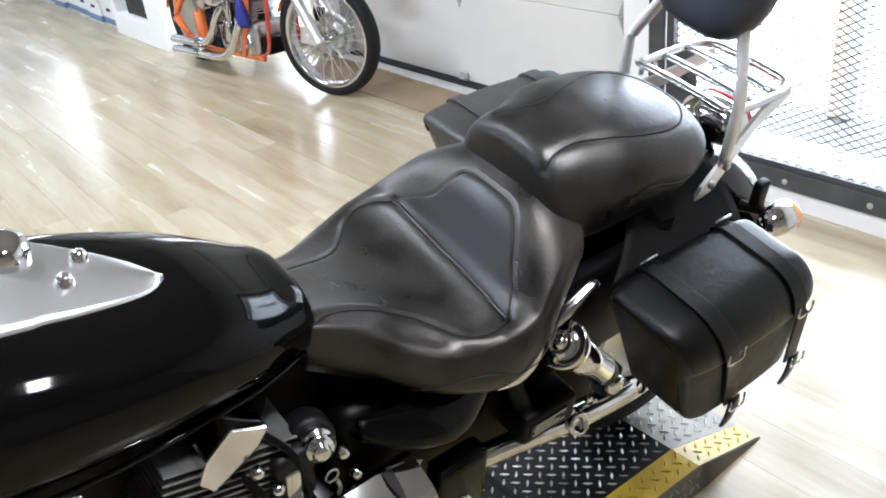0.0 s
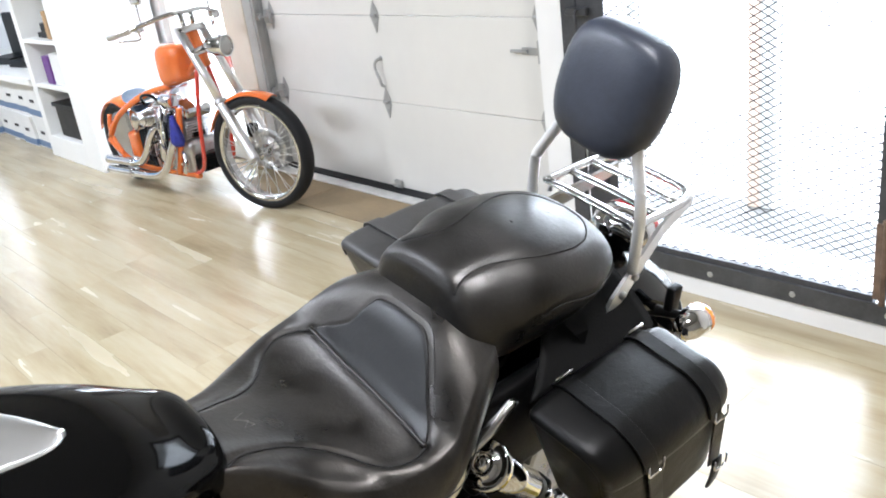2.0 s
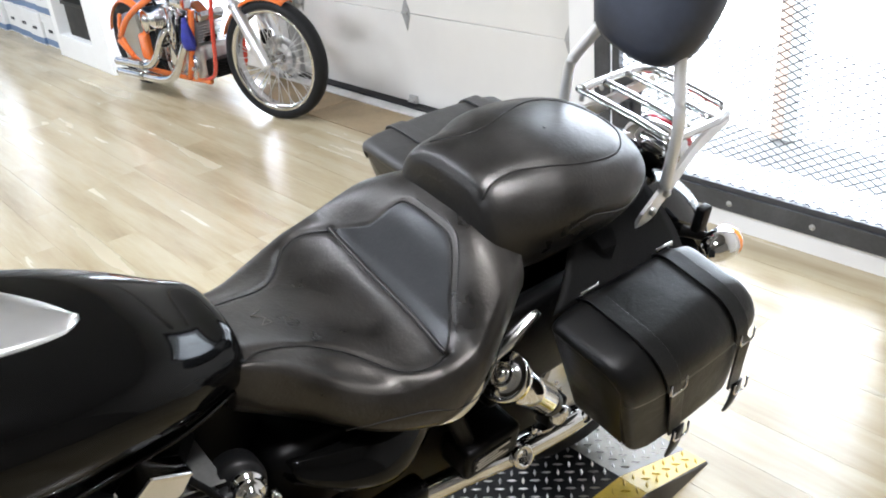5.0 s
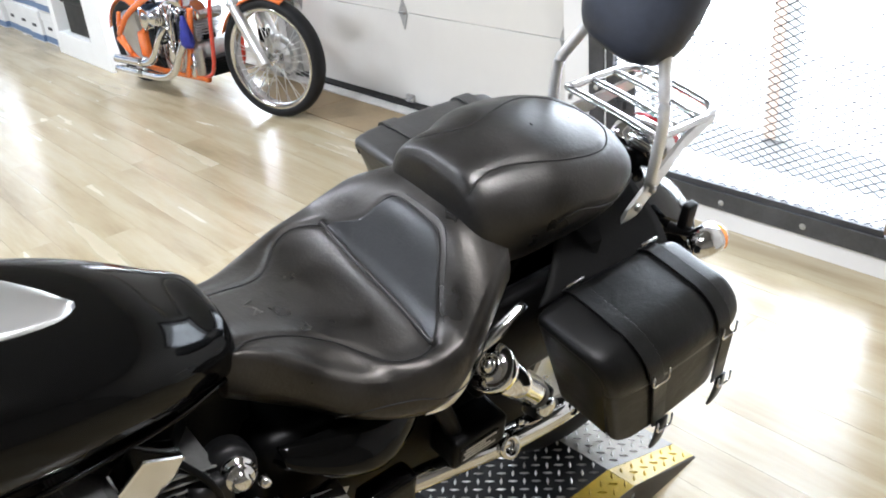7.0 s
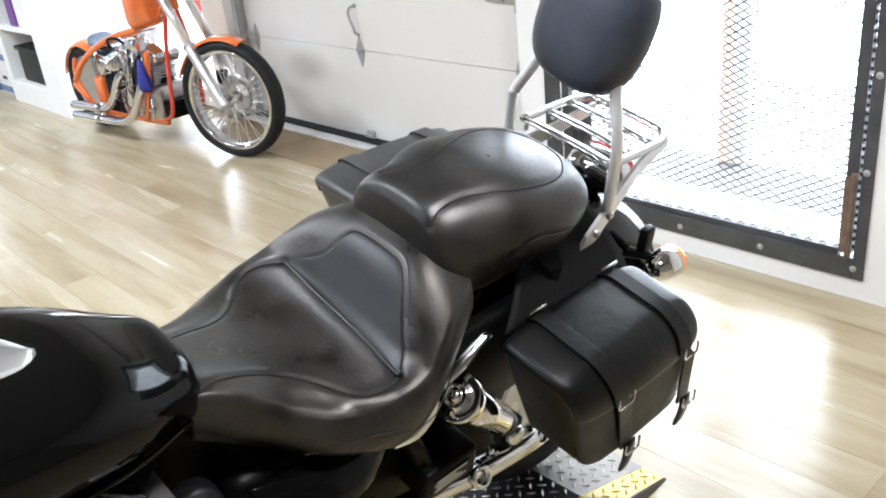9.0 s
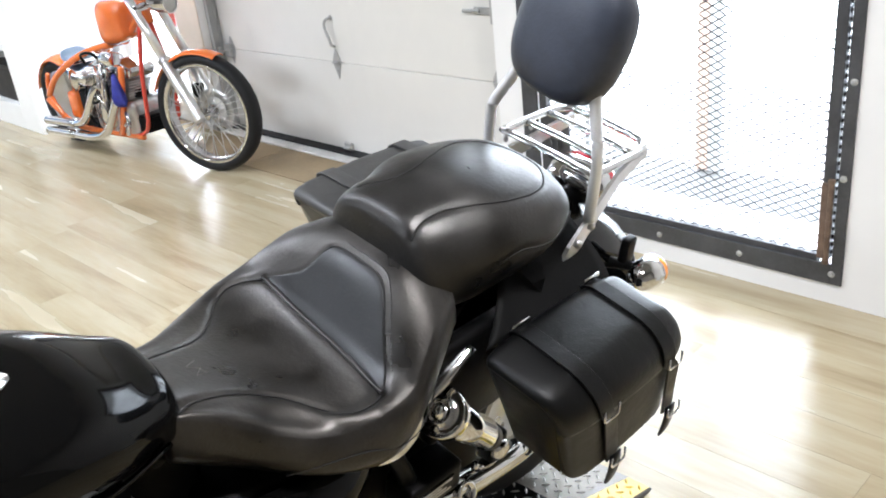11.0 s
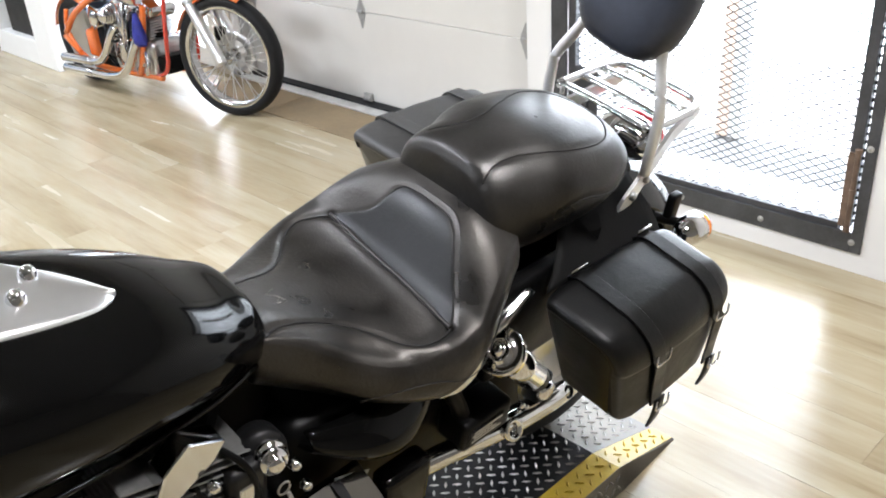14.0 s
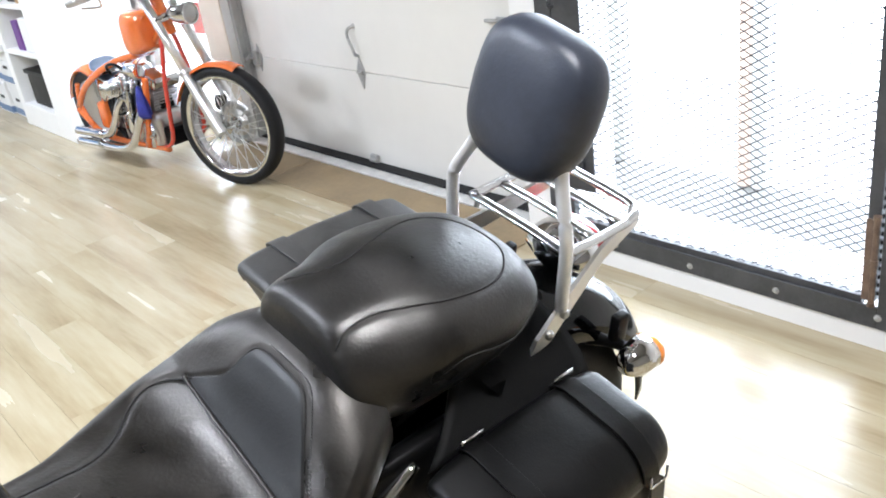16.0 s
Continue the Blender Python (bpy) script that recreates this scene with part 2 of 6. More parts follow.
def part(name, bm, mat, parent=None, label="", smooth=False, shift=None):
    if shift is not None:
        bmesh.ops.translate(bm, verts=bm.verts, vec=shift)
    me = bpy.data.meshes.new(name)
    bm.normal_update()
    bm.to_mesh(me)
    bm.free()
    me.materials.append(mat)
    if smooth:
        for p in me.polygons:
            p.use_smooth = True
    ob = new(name, me)
    if parent is not None:
        ob.parent = parent
    if label:
        ob["label"] = label
    return ob


def box(bm, x0, x1, y0, y1, z0, z1, bevel=0.0, seg=2, m=None):
    fresh = bmesh.new()
    bmesh.ops.create_cube(fresh, size=1)
    bmesh.ops.scale(fresh, vec=(x1 - x0, y1 - y0, z1 - z0), verts=fresh.verts)
    bmesh.ops.translate(fresh, vec=((x0 + x1) / 2, (y0 + y1) / 2, (z0 + z1) / 2), verts=fresh.verts)
    if bevel:
        bmesh.ops.bevel(fresh, geom=fresh.edges[:], offset=bevel, segments=seg, profile=0.6, affect="EDGES")
    return merge(bm, fresh, m)


def merge(bm, fresh, m=None):
    if m is not None:
        bmesh.ops.transform(fresh, matrix=m, verts=fresh.verts)
    tmp = bpy.data.meshes.new("tmp")
    fresh.to_mesh(tmp)
    fresh.free()
    bm.from_mesh(tmp)
    bpy.data.meshes.remove(tmp)
    return bm


def rod(bm, a, b, r, r2=None, n=16, bevel=0.0):
    """A round bar from a to b."""
    a, b = Vector(a), Vector(b)
    fresh = bmesh.new()
    bmesh.ops.create_cone(fresh, cap_ends=True, segments=n, radius1=r, radius2=r if r2 is None else r2, depth=(b - a).length)
    if bevel:
        rims = [e for e in fresh.edges if any(len(f.verts) == n for f in e.link_faces)]
        bmesh.ops.bevel(fresh, geom=rims, offset=bevel, segments=3, profile=0.5, affect="EDGES")
    m = Matrix.Translation((a + b) / 2) @ (b - a).to_track_quat("Z", "Y").to_matrix().to_4x4()
    return merge(bm, fresh, m)


def spline(points, n):
    """n points along a smooth curve through the given ones."""
    p = np.array(points, float)
    p = np.vstack([2 * p[0] - p[1], p, 2 * p[-1] - p[-2]])
    out = []
    for s in np.linspace(0, len(p) - 3 - 1e-9, n):
        i, f = int(s), s - int(s)
        a, b, c, d = p[i : i + 4]
        out.append(0.5 * (2 * b + (c - a) * f + (2 * a - 5 * b + 4 * c - d) * f * f + (3 * b - a - 3 * c + d) * f**3))
    return np.array(out)


def tube(bm, points, r, n=10, steps=None, closed=False, flat=1.0, up=(0, 0, 1)):
    """A bent bar of radius r (a number or one a point) along a smooth curve; flat squeezes it along up."""
    pts = spline(points, steps) if steps else np.array(points, float)
    k = len(pts)
    rs = np.interp(np.linspace(0, 1, k), np.linspace(0, 1, len(r)), r) if isinstance(r, (list, tuple)) else np.full(k, r)
    rings, side = [], None
    for i in range(k):
        d = pts[(i + 1) % k] - pts[i - 1] if closed else pts[min(i + 1, k - 1)] - pts[max(i - 1, 0)]
        d = Vector(d).normalized()
        side = d.cross(Vector(up)) if abs(d.dot(Vector(up))) < 0.95 or side is None else (side - d * side.dot(d))
        if side.length < 1e-4:
            side = d.orthogonal()
        side.normalize()
        nrm = side.cross(d)
        rings.append([bm.verts.new(Vector(pts[i]) + float(rs[i]) * (math.cos(a) * side + flat * math.sin(a) * nrm)) for a in (2 * math.pi * j / n for j in range(n))])
    for i in range(k if closed else k - 1):
        a, b = rings[i], rings[(i + 1) % k]
        for j in range(n):
            bm.faces.new((a[j], a[(j + 1) % n], b[(j + 1) % n], b[j]))
    if not closed:
        bm.faces.new(rings[0][::-1]), bm.faces.new(rings[-1])
    return bm


def grid_skin(bm, rows, closed_u=False, cap=False):
    """A skin over rows of points."""
    vs = [[bm.verts.new(p) for p in row] for row in rows]
    w = len(vs[0])
    for a, b in zip(vs, vs[1:]):
        for j in range(w if closed_u else w - 1):
            bm.faces.new((a[j], a[(j + 1) % w], b[(j + 1) % w], b[j]))
    if cap:
        bm.faces.new(vs[0][::-1]), bm.faces.new(vs[-1])
    return bm


def lathe(bm, profile, m=None, n=32):
    """Turns (radius, height) pairs about z."""
    fresh = bmesh.new()
    rows = [[(r * math.cos(a), r * math.sin(a), h) for a in (2 * math.pi * j / n for j in range(n))] for r, h in profile]
    grid_skin(fresh, rows, closed_u=True)
    bmesh.ops.remove_doubles(fresh, verts=fresh.verts, dist=1e-5)
    bmesh.ops.recalc_face_normals(fresh, faces=fresh.faces)
    return merge(bm, fresh, m)


def superring(cx, a, zt, zb, p, y, n=40, q=None):
    """A rounded-box ring in the plane y: half width a, from zb to zt; p: squareness above, q: below."""
    out, zc, hb = [], (zt + zb) / 2, (zt - zb) / 2
    for j in range(n):
        t = 2 * math.pi * j / n
        e = 2 / (p if math.sin(t) >= 0 or q is None else q)
        out.append((cx + a * math.copysign(abs(math.cos(t)) ** e, math.cos(t)), y, zc + hb * math.copysign(abs(math.sin(t)) ** e, math.sin(t))))
    return out


def loft(bm, stations, steps=40, n=40):
    """Stations: y, centre x, half width, top, bottom, squareness."""
    s = spline(stations, steps)
    grid_skin(bm, [superring(r[1], max(r[2], 0.003), r[3], r[4], max(1.6, r[5]), r[0], n) for r in s], closed_u=True, cap=True)
    return bm


def structure(name, bm, mat, label="", smooth=False):
    return tagged(part(name, bm, mat, smooth=smooth), label=label, kind="structure")


# the room: back wall at y = 3.9, garage door recessed behind it
WY, DY = 3.9, 4.154
bm = bmesh.new()
box(bm, -0.598, 2.6, WY, 4.2, 0, 3.0)
box(bm, -1.97, -1.77, WY, 4.2, 0, 3.0)
box(bm, -1.77, -0.598, WY, 4.2, 0, 0.13)
box(bm, -1.77, -0.598, WY, 4.2, 2.25, 3.0)
structure("wall_north", bm, WALL, "white painted wall beside the barred doorway")
bm = bmesh.new()
box(bm, -4.72, -1.97, 4.03, 4.33, 2.2, 3.0)
box(bm, -4.72, -4.45, 4.03, 4.33, 0, 2.2)
box(bm, -10.0, -4.72, 4.03, 4.33, 2.15, 3.0)
box(bm, -10.0, -5.62, 4.03, 4.33, 0, 2.15)
structure("wall_north_garage", bm, WALL, "white painted wall around the garage door")
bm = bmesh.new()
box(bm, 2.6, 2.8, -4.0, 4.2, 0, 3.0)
structure("wall_east", bm, DIMWALL, "plain unseen wall, darkened to dim the bike's reflections")
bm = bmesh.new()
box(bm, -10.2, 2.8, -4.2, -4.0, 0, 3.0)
structure("wall_south", bm, DIMWALL, "plain unseen wall, darkened to dim the bike's reflections")
bm = bmesh.new()
box(bm, -10.2, -10.0, -4.0, 0.6, 0, 3.0)
box(bm, -10.2, -10.0, 3.8, 4.33, 0, 3.0)
box(bm, -10.2, -10.0, 0.6, 3.8, 0, 0.55)
box(bm, -10.2, -10.0, 0.6, 3.8, 2.55, 3.0)
structure("wall_west", bm, WALL, "white painted wall with a wide show window")
bm = bmesh.new()
box(bm, -10.2, 2.8, -4.2, 4.33, 3.0, 3.15)
structure("ceiling", bm, CEIL, "grey panelled showroom ceiling")
bm = bmesh.new()
box(bm, -60, 60, -60, 60, -0.3, -0.06)
structure("ground", bm, CONCRETE, "pale concrete yard outside the doors")
bm = bmesh.new()
box(bm, -4.718, -4.452, 4.021, 4.0295, 0, 2.2, 0.002, 1)
structure("trim_post", bm, BEIGE, "beige painted post beside the garage door")


def groove(bm, line, depth, width):
    """Presses a seam line into a padded skin."""
    bm.normal_update()
    line = np.array([tuple(p) for p in line])
    for v in bm.verts:
        d2 = float(((line - np.array(v.co)) ** 2).sum(1).min())
        if d2 < 9 * width * width:
            v.co -= v.normal * (depth * math.exp(-d2 / (width * width)))

# ---- the black cruiser motorcycle, leaning on its stand ----
BIKE_Y = 2.2
bike = tagged(new("motorcycle"), "gloss black cruiser motorcycle with chrome trim and leather saddlebags", "motorcycle")
bike.matrix_world = pose(-0.825, BIKE_Y, 0.067, 0, 14, 0)
SH = Vector((0, -BIKE_Y, 0))


def bp(name, bm, mat, parent=None, label="", smooth=True):
    return part(name, bm, mat, parent or bike, label, smooth, SH)


# rider's seat: stations of y, half width, crown height, edge height, bottom
SEAT = spline([
    (1.700, 0.080, 0.845, 0.80, 0.735),
    (1.78, 0.125, 0.806, 0.765, 0.70),
    (1.86, 0.185, 0.77, 0.737, 0.668),
    (1.94, 0.22, 0.755, 0.74, 0.655),
    (2.00, 0.219, 0.778, 0.762, 0.66),
    (2.05, 0.201, 0.84, 0.79, 0.68),
    (2.085, 0.184, 0.868, 0.812, 0.70),
    (2.12, 0.166, 0.879, 0.822, 0.73),
    (2.15, 0.15, 0.88, 0.825, 0.76),
], 170)


def seat_point(y, u, lift=0.0):
    """On the seat's top: u from -1 at the far edge to 1 at the near edge."""
    w, zt, ze = (np.interp(y, SEAT[:, 0], SEAT[:, k]) for k in (1, 2, 3))
    x = w * u
    z = ze + (zt - ze) * (1 - abs(u) ** 2.8)
    # padded panels sink towards their seams
    front = min(1, max(0, (2.01 - y) / 0.06))
    z += (0.009 if u > 0 else 0.008) * math.exp(-(((abs(u) - 0.86) / 0.11) ** 2)) * front - 0.003 * math.exp(-((u / 0.5) ** 2))
    # padded roll outside the near seam
    roll = np.interp(y, [1.72, 1.79, 1.83, 1.864, 1.889, 1.907, 1.93, 1.95], [0.1, 0.09, 0.096, 0.115, 0.143, 0.168, 0.188, 0.196])
    z += 0.008 * math.exp(-(((x - roll) / 0.024) ** 2)) * front
    return Vector((x, y, z + lift))


bm = bmesh.new()
rows = []
for y, w, zt, ze, zb in SEAT:
    row = [tuple(seat_point(y, u)) for u in np.linspace(-0.93, 0.93, 121)]
    side = [(w * 0.975, ze - 0.006), (w * 1.0, ze - 0.02), (w * 1.01, ze - 0.04), (w * 1.0, (ze + zb) / 2 - 0.01), (w * 0.95, zb + 0.014), (w * 0.88, zb + 0.003), (w * 0.75, zb)]
    row += [(x, y, z) for x, z in side] + [(-x, y, z) for x, z in side[::-1]]
    rows.append(row)
grid_skin(bm, rows, closed_u=True, cap=True)
SEAMS = {
    "piping": [(-0.145, 2.003), (-0.052, 1.995), (0.04, 1.99), (0.128, 1.983), (0.173, 1.978)],
    "wedge": [(-0.145, 2.003), (-0.108, 2.019), (-0.077, 2.032), (-0.065, 2.046), (-0.058, 2.063), (-0.047, 2.075), (-0.017, 2.079), (0.025, 2.078), (0.058, 2.075), (0.088, 2.056), (0.117, 2.031), (0.15, 2.004), (0.173, 1.978)],
    "near": [(0.073, 1.719), (0.061, 1.746), (0.059, 1.789), (0.065, 1.831), (0.085, 1.864), (0.116, 1.889), (0.145, 1.907), (0.168, 1.927), (0.177, 1.953), (0.173, 1.978)],
    "far": [(-0.04, 1.73), (-0.062, 1.778), (-0.081, 1.826), (-0.104, 1.863), (-0.136, 1.895), (-0.164, 1.921), (-0.179, 1.945), (-0.181, 1.968), (-0.168, 1.988), (-0.145, 2.003)],
}


def on_seat(pts, steps=60, lift=0.0):
    return [seat_point(y, x / max(0.01, np.interp(y, SEAT[:, 0], SEAT[:, 1])), lift) for x, y in spline(pts, steps)]


for nm, dep, wid in (("piping", 0.0025, 0.0065), ("wedge", 0.0025, 0.005), ("near", 0.0045, 0.0065), ("far", 0.004, 0.0065)):
    groove(bm, on_seat(SEAMS[nm], 90), dep, wid)
bmesh.ops.recalc_face_normals(bm, faces=bm.faces)
seat = bp("rider_seat", bm, LEATHERW, None, "black leather rider seat with stitched panels, scuffed")


for nm, lab_, r, mt, lift in (("piping", "piping", 0.0036, LEATHERW, 0.0008), ("wedge", "seam", 0.0014, THREAD, -0.0018), ("near", "seam", 0.0015, THREAD, -0.0036), ("far", "seam", 0.0015, THREAD, -0.0032)):
    bp(lab_, tube(bmesh.new(), [tuple(p) for p in on_seat(SEAMS[nm], 80, lift)], r, 6), mt, seat)
# smooth panel behind the piping
bm = bmesh.new()
low, high = spline(SEAMS["piping"], 50), spline(SEAMS["wedge"], 50)
rows = []
for g in np.linspace(0.03, 0.96, 16):
    row = []
    for a, b in zip(low[2:-2], high[2:-2]):
        x, y = a + (b - a) * g
        edge = min(g, 1 - g)
        row.append(tuple(seat_point(y, x / np.interp(y, SEAT[:, 0], SEAT[:, 1]), 0.002 - 0.003 * math.exp(-((edge / 0.05) ** 2)))))
    rows.append(row)
grid_skin(bm, rows)
bmesh.ops.recalc_face_normals(bm, faces=bm.faces)
bp("wedge_panel", bm, LEATHERD, seat, "smooth dark leather wedge panel")
# stitches beside the wedge seam
bm = bmesh.new()
for x, y in spline([(-0.03, 2.086), (0.02, 2.086), (0.063, 2.083), (0.096, 2.062), (0.125, 2.037), (0.16, 2.008)], 60):
    p = seat_point(y, x / np.interp(y, SEAT[:, 0], SEAT[:, 1]), 0.0006)
    box(bm, p.x - 0.0018, p.x + 0.0018, p.y - 0.0007, p.y + 0.0007, p.z - 0.0008, p.z + 0.0004)
bp("stitching", bm, THREAD, seat)
# maker's mark, a plain embroidered shape
bm = bmesh.new()
zig = [(-0.018, 0.01), (-0.006, -0.012), (0.0, 0.008), (0.018, -0.008), (0.01, 0.012), (-0.002, 0.002)]
tube(bm, [tuple(seat_point(1.79 + dy, (-0.004 + dx) / 0.13, 0.0004)) for dx, dy in zig], 0.0012, 6)
bp("embroidered_mark", bm, material("dull_brass_thread", (0.085, 0.078, 0.07), 0.5, vary=0.3, noise_scale=90), seat, "dull brass embroidered mark")
# lower side seams
for s in (1, -1):
    bm = bmesh.new()
    tube(bm, [(s * (np.interp(y, SEAT[:, 0], SEAT[:, 1]) * 1.004 + 0.0005), y, z) for y, z in spline([(1.82, 0.695), (1.87, 0.713), (1.92, 0.718), (1.97, 0.70), (2.03, 0.695), (2.08, 0.74)], 40)], 0.0012, 6)
    bp("seam", bm, THREAD, seat)

# passenger seat
PASS = [
    (2.105, 0.006, 0.062, 0.905, 0.83, 2.4),
    (2.1095, 0.006, 0.1, 0.927, 0.785, 2.4),
    (2.127, 0.006, 0.122, 0.943, 0.765, 2.4),
    (2.185, 0.006, 0.147, 0.956, 0.76, 2.45),
    (2.25, 0.003, 0.166, 0.965, 0.778, 2.5),
    (2.34, 0, 0.168, 0.957, 0.785, 2.4),
    (2.42, 0, 0.145, 0.937, 0.795, 2.3),
    (2.465, 0, 0.105, 0.905, 0.81, 2.2),
    (2.485, 0, 0.05, 0.875, 0.83, 2.0),
]
PS = spline(PASS, 70)


def pass_point(y, x, lift=0.0):
    cx, a, zt, zb, p = (np.interp(y, PS[:, 0], PS[:, k]) for k in (1, 2, 3, 4, 5))
    f = max(0.0, 1 - min(1, abs(x - cx) / a) ** p) ** (1 / p)
    return (x, y, (zt + zb) / 2 + (zt - zb) / 2 * f + lift)


PLINES = [[pass_point(y, x) for x, y in spline([(-0.069, 2.136), (-0.038, 2.167), (-0.022, 2.209), (-0.032, 2.262), (-0.047, 2.304), (-0.056, 2.35), (-0.038, 2.388), (-0.003, 2.414), (0.04, 2.425), (0.076, 2.418), (0.111, 2.383), (0.124, 2.345), (0.126, 2.304), (0.119, 2.257), (0.102, 2.217), (0.084, 2.182), (0.077, 2.155), (0.076, 2.134), (0.081, 2.113)], 150)]]
for s in (1, -1):
    PLINES.append([(0.004 + s * (np.interp(y, PS[:, 0], PS[:, 2]) * 0.985 + 0.002), y, z) for y, z in spline([(2.2, 0.855), (2.26, 0.878), (2.32, 0.866), (2.37, 0.858), (2.43, 0.872)], 60)])
bm = bmesh.new()
loft(bm, PASS, 110, 120)
bmesh.ops.recalc_face_normals(bm, faces=bm.faces)


def far_fall(x, y, z):
    f = min(1.0, max(0.0, (y - 2.1) / 0.08)) * max(0.0, -x) / 0.16
    return (x * (1 - 0.1 * min(1.0, f * 2)), y, z - 0.022 * f * f)


for v in bm.verts:
    v.co = far_fall(*v.co)
PLINES = [[far_fall(*p) for p in line] for line in PLINES]
for line in PLINES:
    groove(bm, line, 0.0018, 0.006)
pillion = bp("passenger_seat", bm, LEATHER, None, "black leather passenger seat pillow with stitched seams")
for line in PLINES:
    bp("seam", tube(bmesh.new(), [(x, y, z - 0.0012) if line is PLINES[0] else (x * 0.987, y, z) for x, y, z in line], 0.0015, 6), THREAD, pillion)
# black tab under the passenger seat
bm = bmesh.new()
grid_skin(bm, [[(0.15, 2.295, 0.818), (0.15, 2.35, 0.813)], [(0.172, 2.308, 0.796), (0.172, 2.342, 0.792)], [(0.178, 2.326, 0.775), (0.178, 2.33, 0.774)]])
bmesh.ops.solidify(bm, geom=bm.faces[:], thickness=0.004)
bp("seat_tab", bm, FLAPS, None, smooth=False)

# tank with its chrome console
bm = bmesh.new()
TANK = [
    (1.735, -0.01, 0.04, 0.835, 0.775, 2.0),
    (1.722, -0.012, 0.083, 0.855, 0.757, 2.7),
    (1.68, -0.014, 0.11, 0.872, 0.762, 2.6),
    (1.62, -0.016, 0.137, 0.902, 0.77, 2.5),
    (1.55, -0.022, 0.157, 0.926, 0.776, 2.5),
    (1.45, -0.03, 0.174, 0.95, 0.778, 2.6),
    (1.33, -0.04, 0.181, 0.972, 0.782, 2.6),
    (1.18, -0.05, 0.16, 0.975, 0.79, 2.5),
    (1.10, -0.055, 0.10, 0.955, 0.81, 2.2),
    (1.07, -0.056, 0.04, 0.93, 0.84, 2.0),
]
loft(bm, TANK, 90, 72)
tank = bp("fuel_tank", bm, PAINTB, None, "gloss black teardrop fuel tank")
bm = bmesh.new()
TK = spline(TANK, 90)[::-1]
tank_at = lambda y, k: float(np.interp(y, TK[:, 0], TK[:, k]))
for s in (1, -1):
    tube(bm, [(tank_at(y, 1) + s * (tank_at(y, 2) * 0.93), y, tank_at(y, 4) + 0.022) for y in np.linspace(1.12, 1.70, 30)], 0.004, 8)
bp("tank_seam", bm, PAINTB, tank)


def console_point(y, u):
    w = 0.094 * min(1.0, max(0.0, (1.556 - y) / 0.15)) ** 0.55 + 0.003
    return (max(-0.055, -0.004 - 0.36 * (1.556 - y)) + w * u, y, tank_at(y, 3) + 0.008 - 0.012 * (y - 1.4) - 0.006 * u * u - 0.014 * (abs(u) > 0.97))


bm = bmesh.new()
grid_skin(bm, [[console_point(y, u) for u in np.linspace(-1, 1, 25)] for y in np.linspace(1.12, 1.560, 40)])
bmesh.ops.recalc_face_normals(bm, faces=bm.faces)
bmesh.ops.solidify(bm, geom=bm.faces[:], thickness=0.02)
console = bp("tank_console", bm, BRUSHED, None, "chrome tank console with domed fasteners")
for u, y in ((-0.45, 1.485), (0.3, 1.455), (-0.5, 1.33), (0.5, 1.33)):
    bm = bmesh.new()
    x, _, z = console_point(y, u)
    lathe(bm, [(0.0, 0.014), (0.006, 0.013), (0.010, 0.008), (0.012, -0.004)], pose(x, y, z, -12, 0, 0), 18)
    bp("fastener", bm, CHROME, console)
bm = bmesh.new()
x, _, z = console_point(1.415, -0.35)
lathe(bm, [(0, 0.028), (0.018, 0.028), (0.028, 0.024), (0.032, 0.016), (0.034, -0.004)], pose(x, 1.41, z, -8, 0, 0), 28)
bp("filler_cap", bm, CHROME, console, "round chrome filler cap")


# saddlebags, hung on a leather yoke
def bag_y(u, z):
    yf = np.interp(z, [0.52, 0.76], [2.246, 2.150])
    yr = np.interp(z, [0.52, 0.76], [2.512, 2.488])
    return yf + (yr - yf) * u


def bag_ring(k, grow=0.0, inset=0.0, r_top=0.075):
    """Points round the bag's section in x, z; the upper outer edge is the roundest."""
    corners = [(0.205, 0.757, 0.025), (0.368, 0.75, r_top), (0.361, 0.522, 0.016), (0.222, 0.522, 0.02)]
    arcs = [(180, 90), (90, 0), (0, -90), (-90, -180)]
    out = []
    for (cx, cz, r), (a0, a1), sx, sz in zip(corners, arcs, (1, -1, -1, 1), (-1, -1, 1, 1)):
        for a in np.linspace(a0, a1, k):
            x = cx + sx * r + (r + grow - inset) * math.cos(radians(a))
            z = cz + sz * r + (r + grow - inset) * math.sin(radians(a))
            out.append((x, z))
    return out


BAG_ENDS = [(-0.016, 0.0245), (-0.0145, 0.0215), (-0.009, 0.014), (0.002, 0.0085), (0.02, 0.004), (0.05, 0.001), (0.12, -0.003), (0.3, -0.006), (0.5, -0.008), (0.7, -0.006), (0.88, -0.003), (0.95, 0.001), (0.98, 0.004), (0.998, 0.0085), (1.009, 0.014), (1.0145, 0.0215), (1.016, 0.0245)]


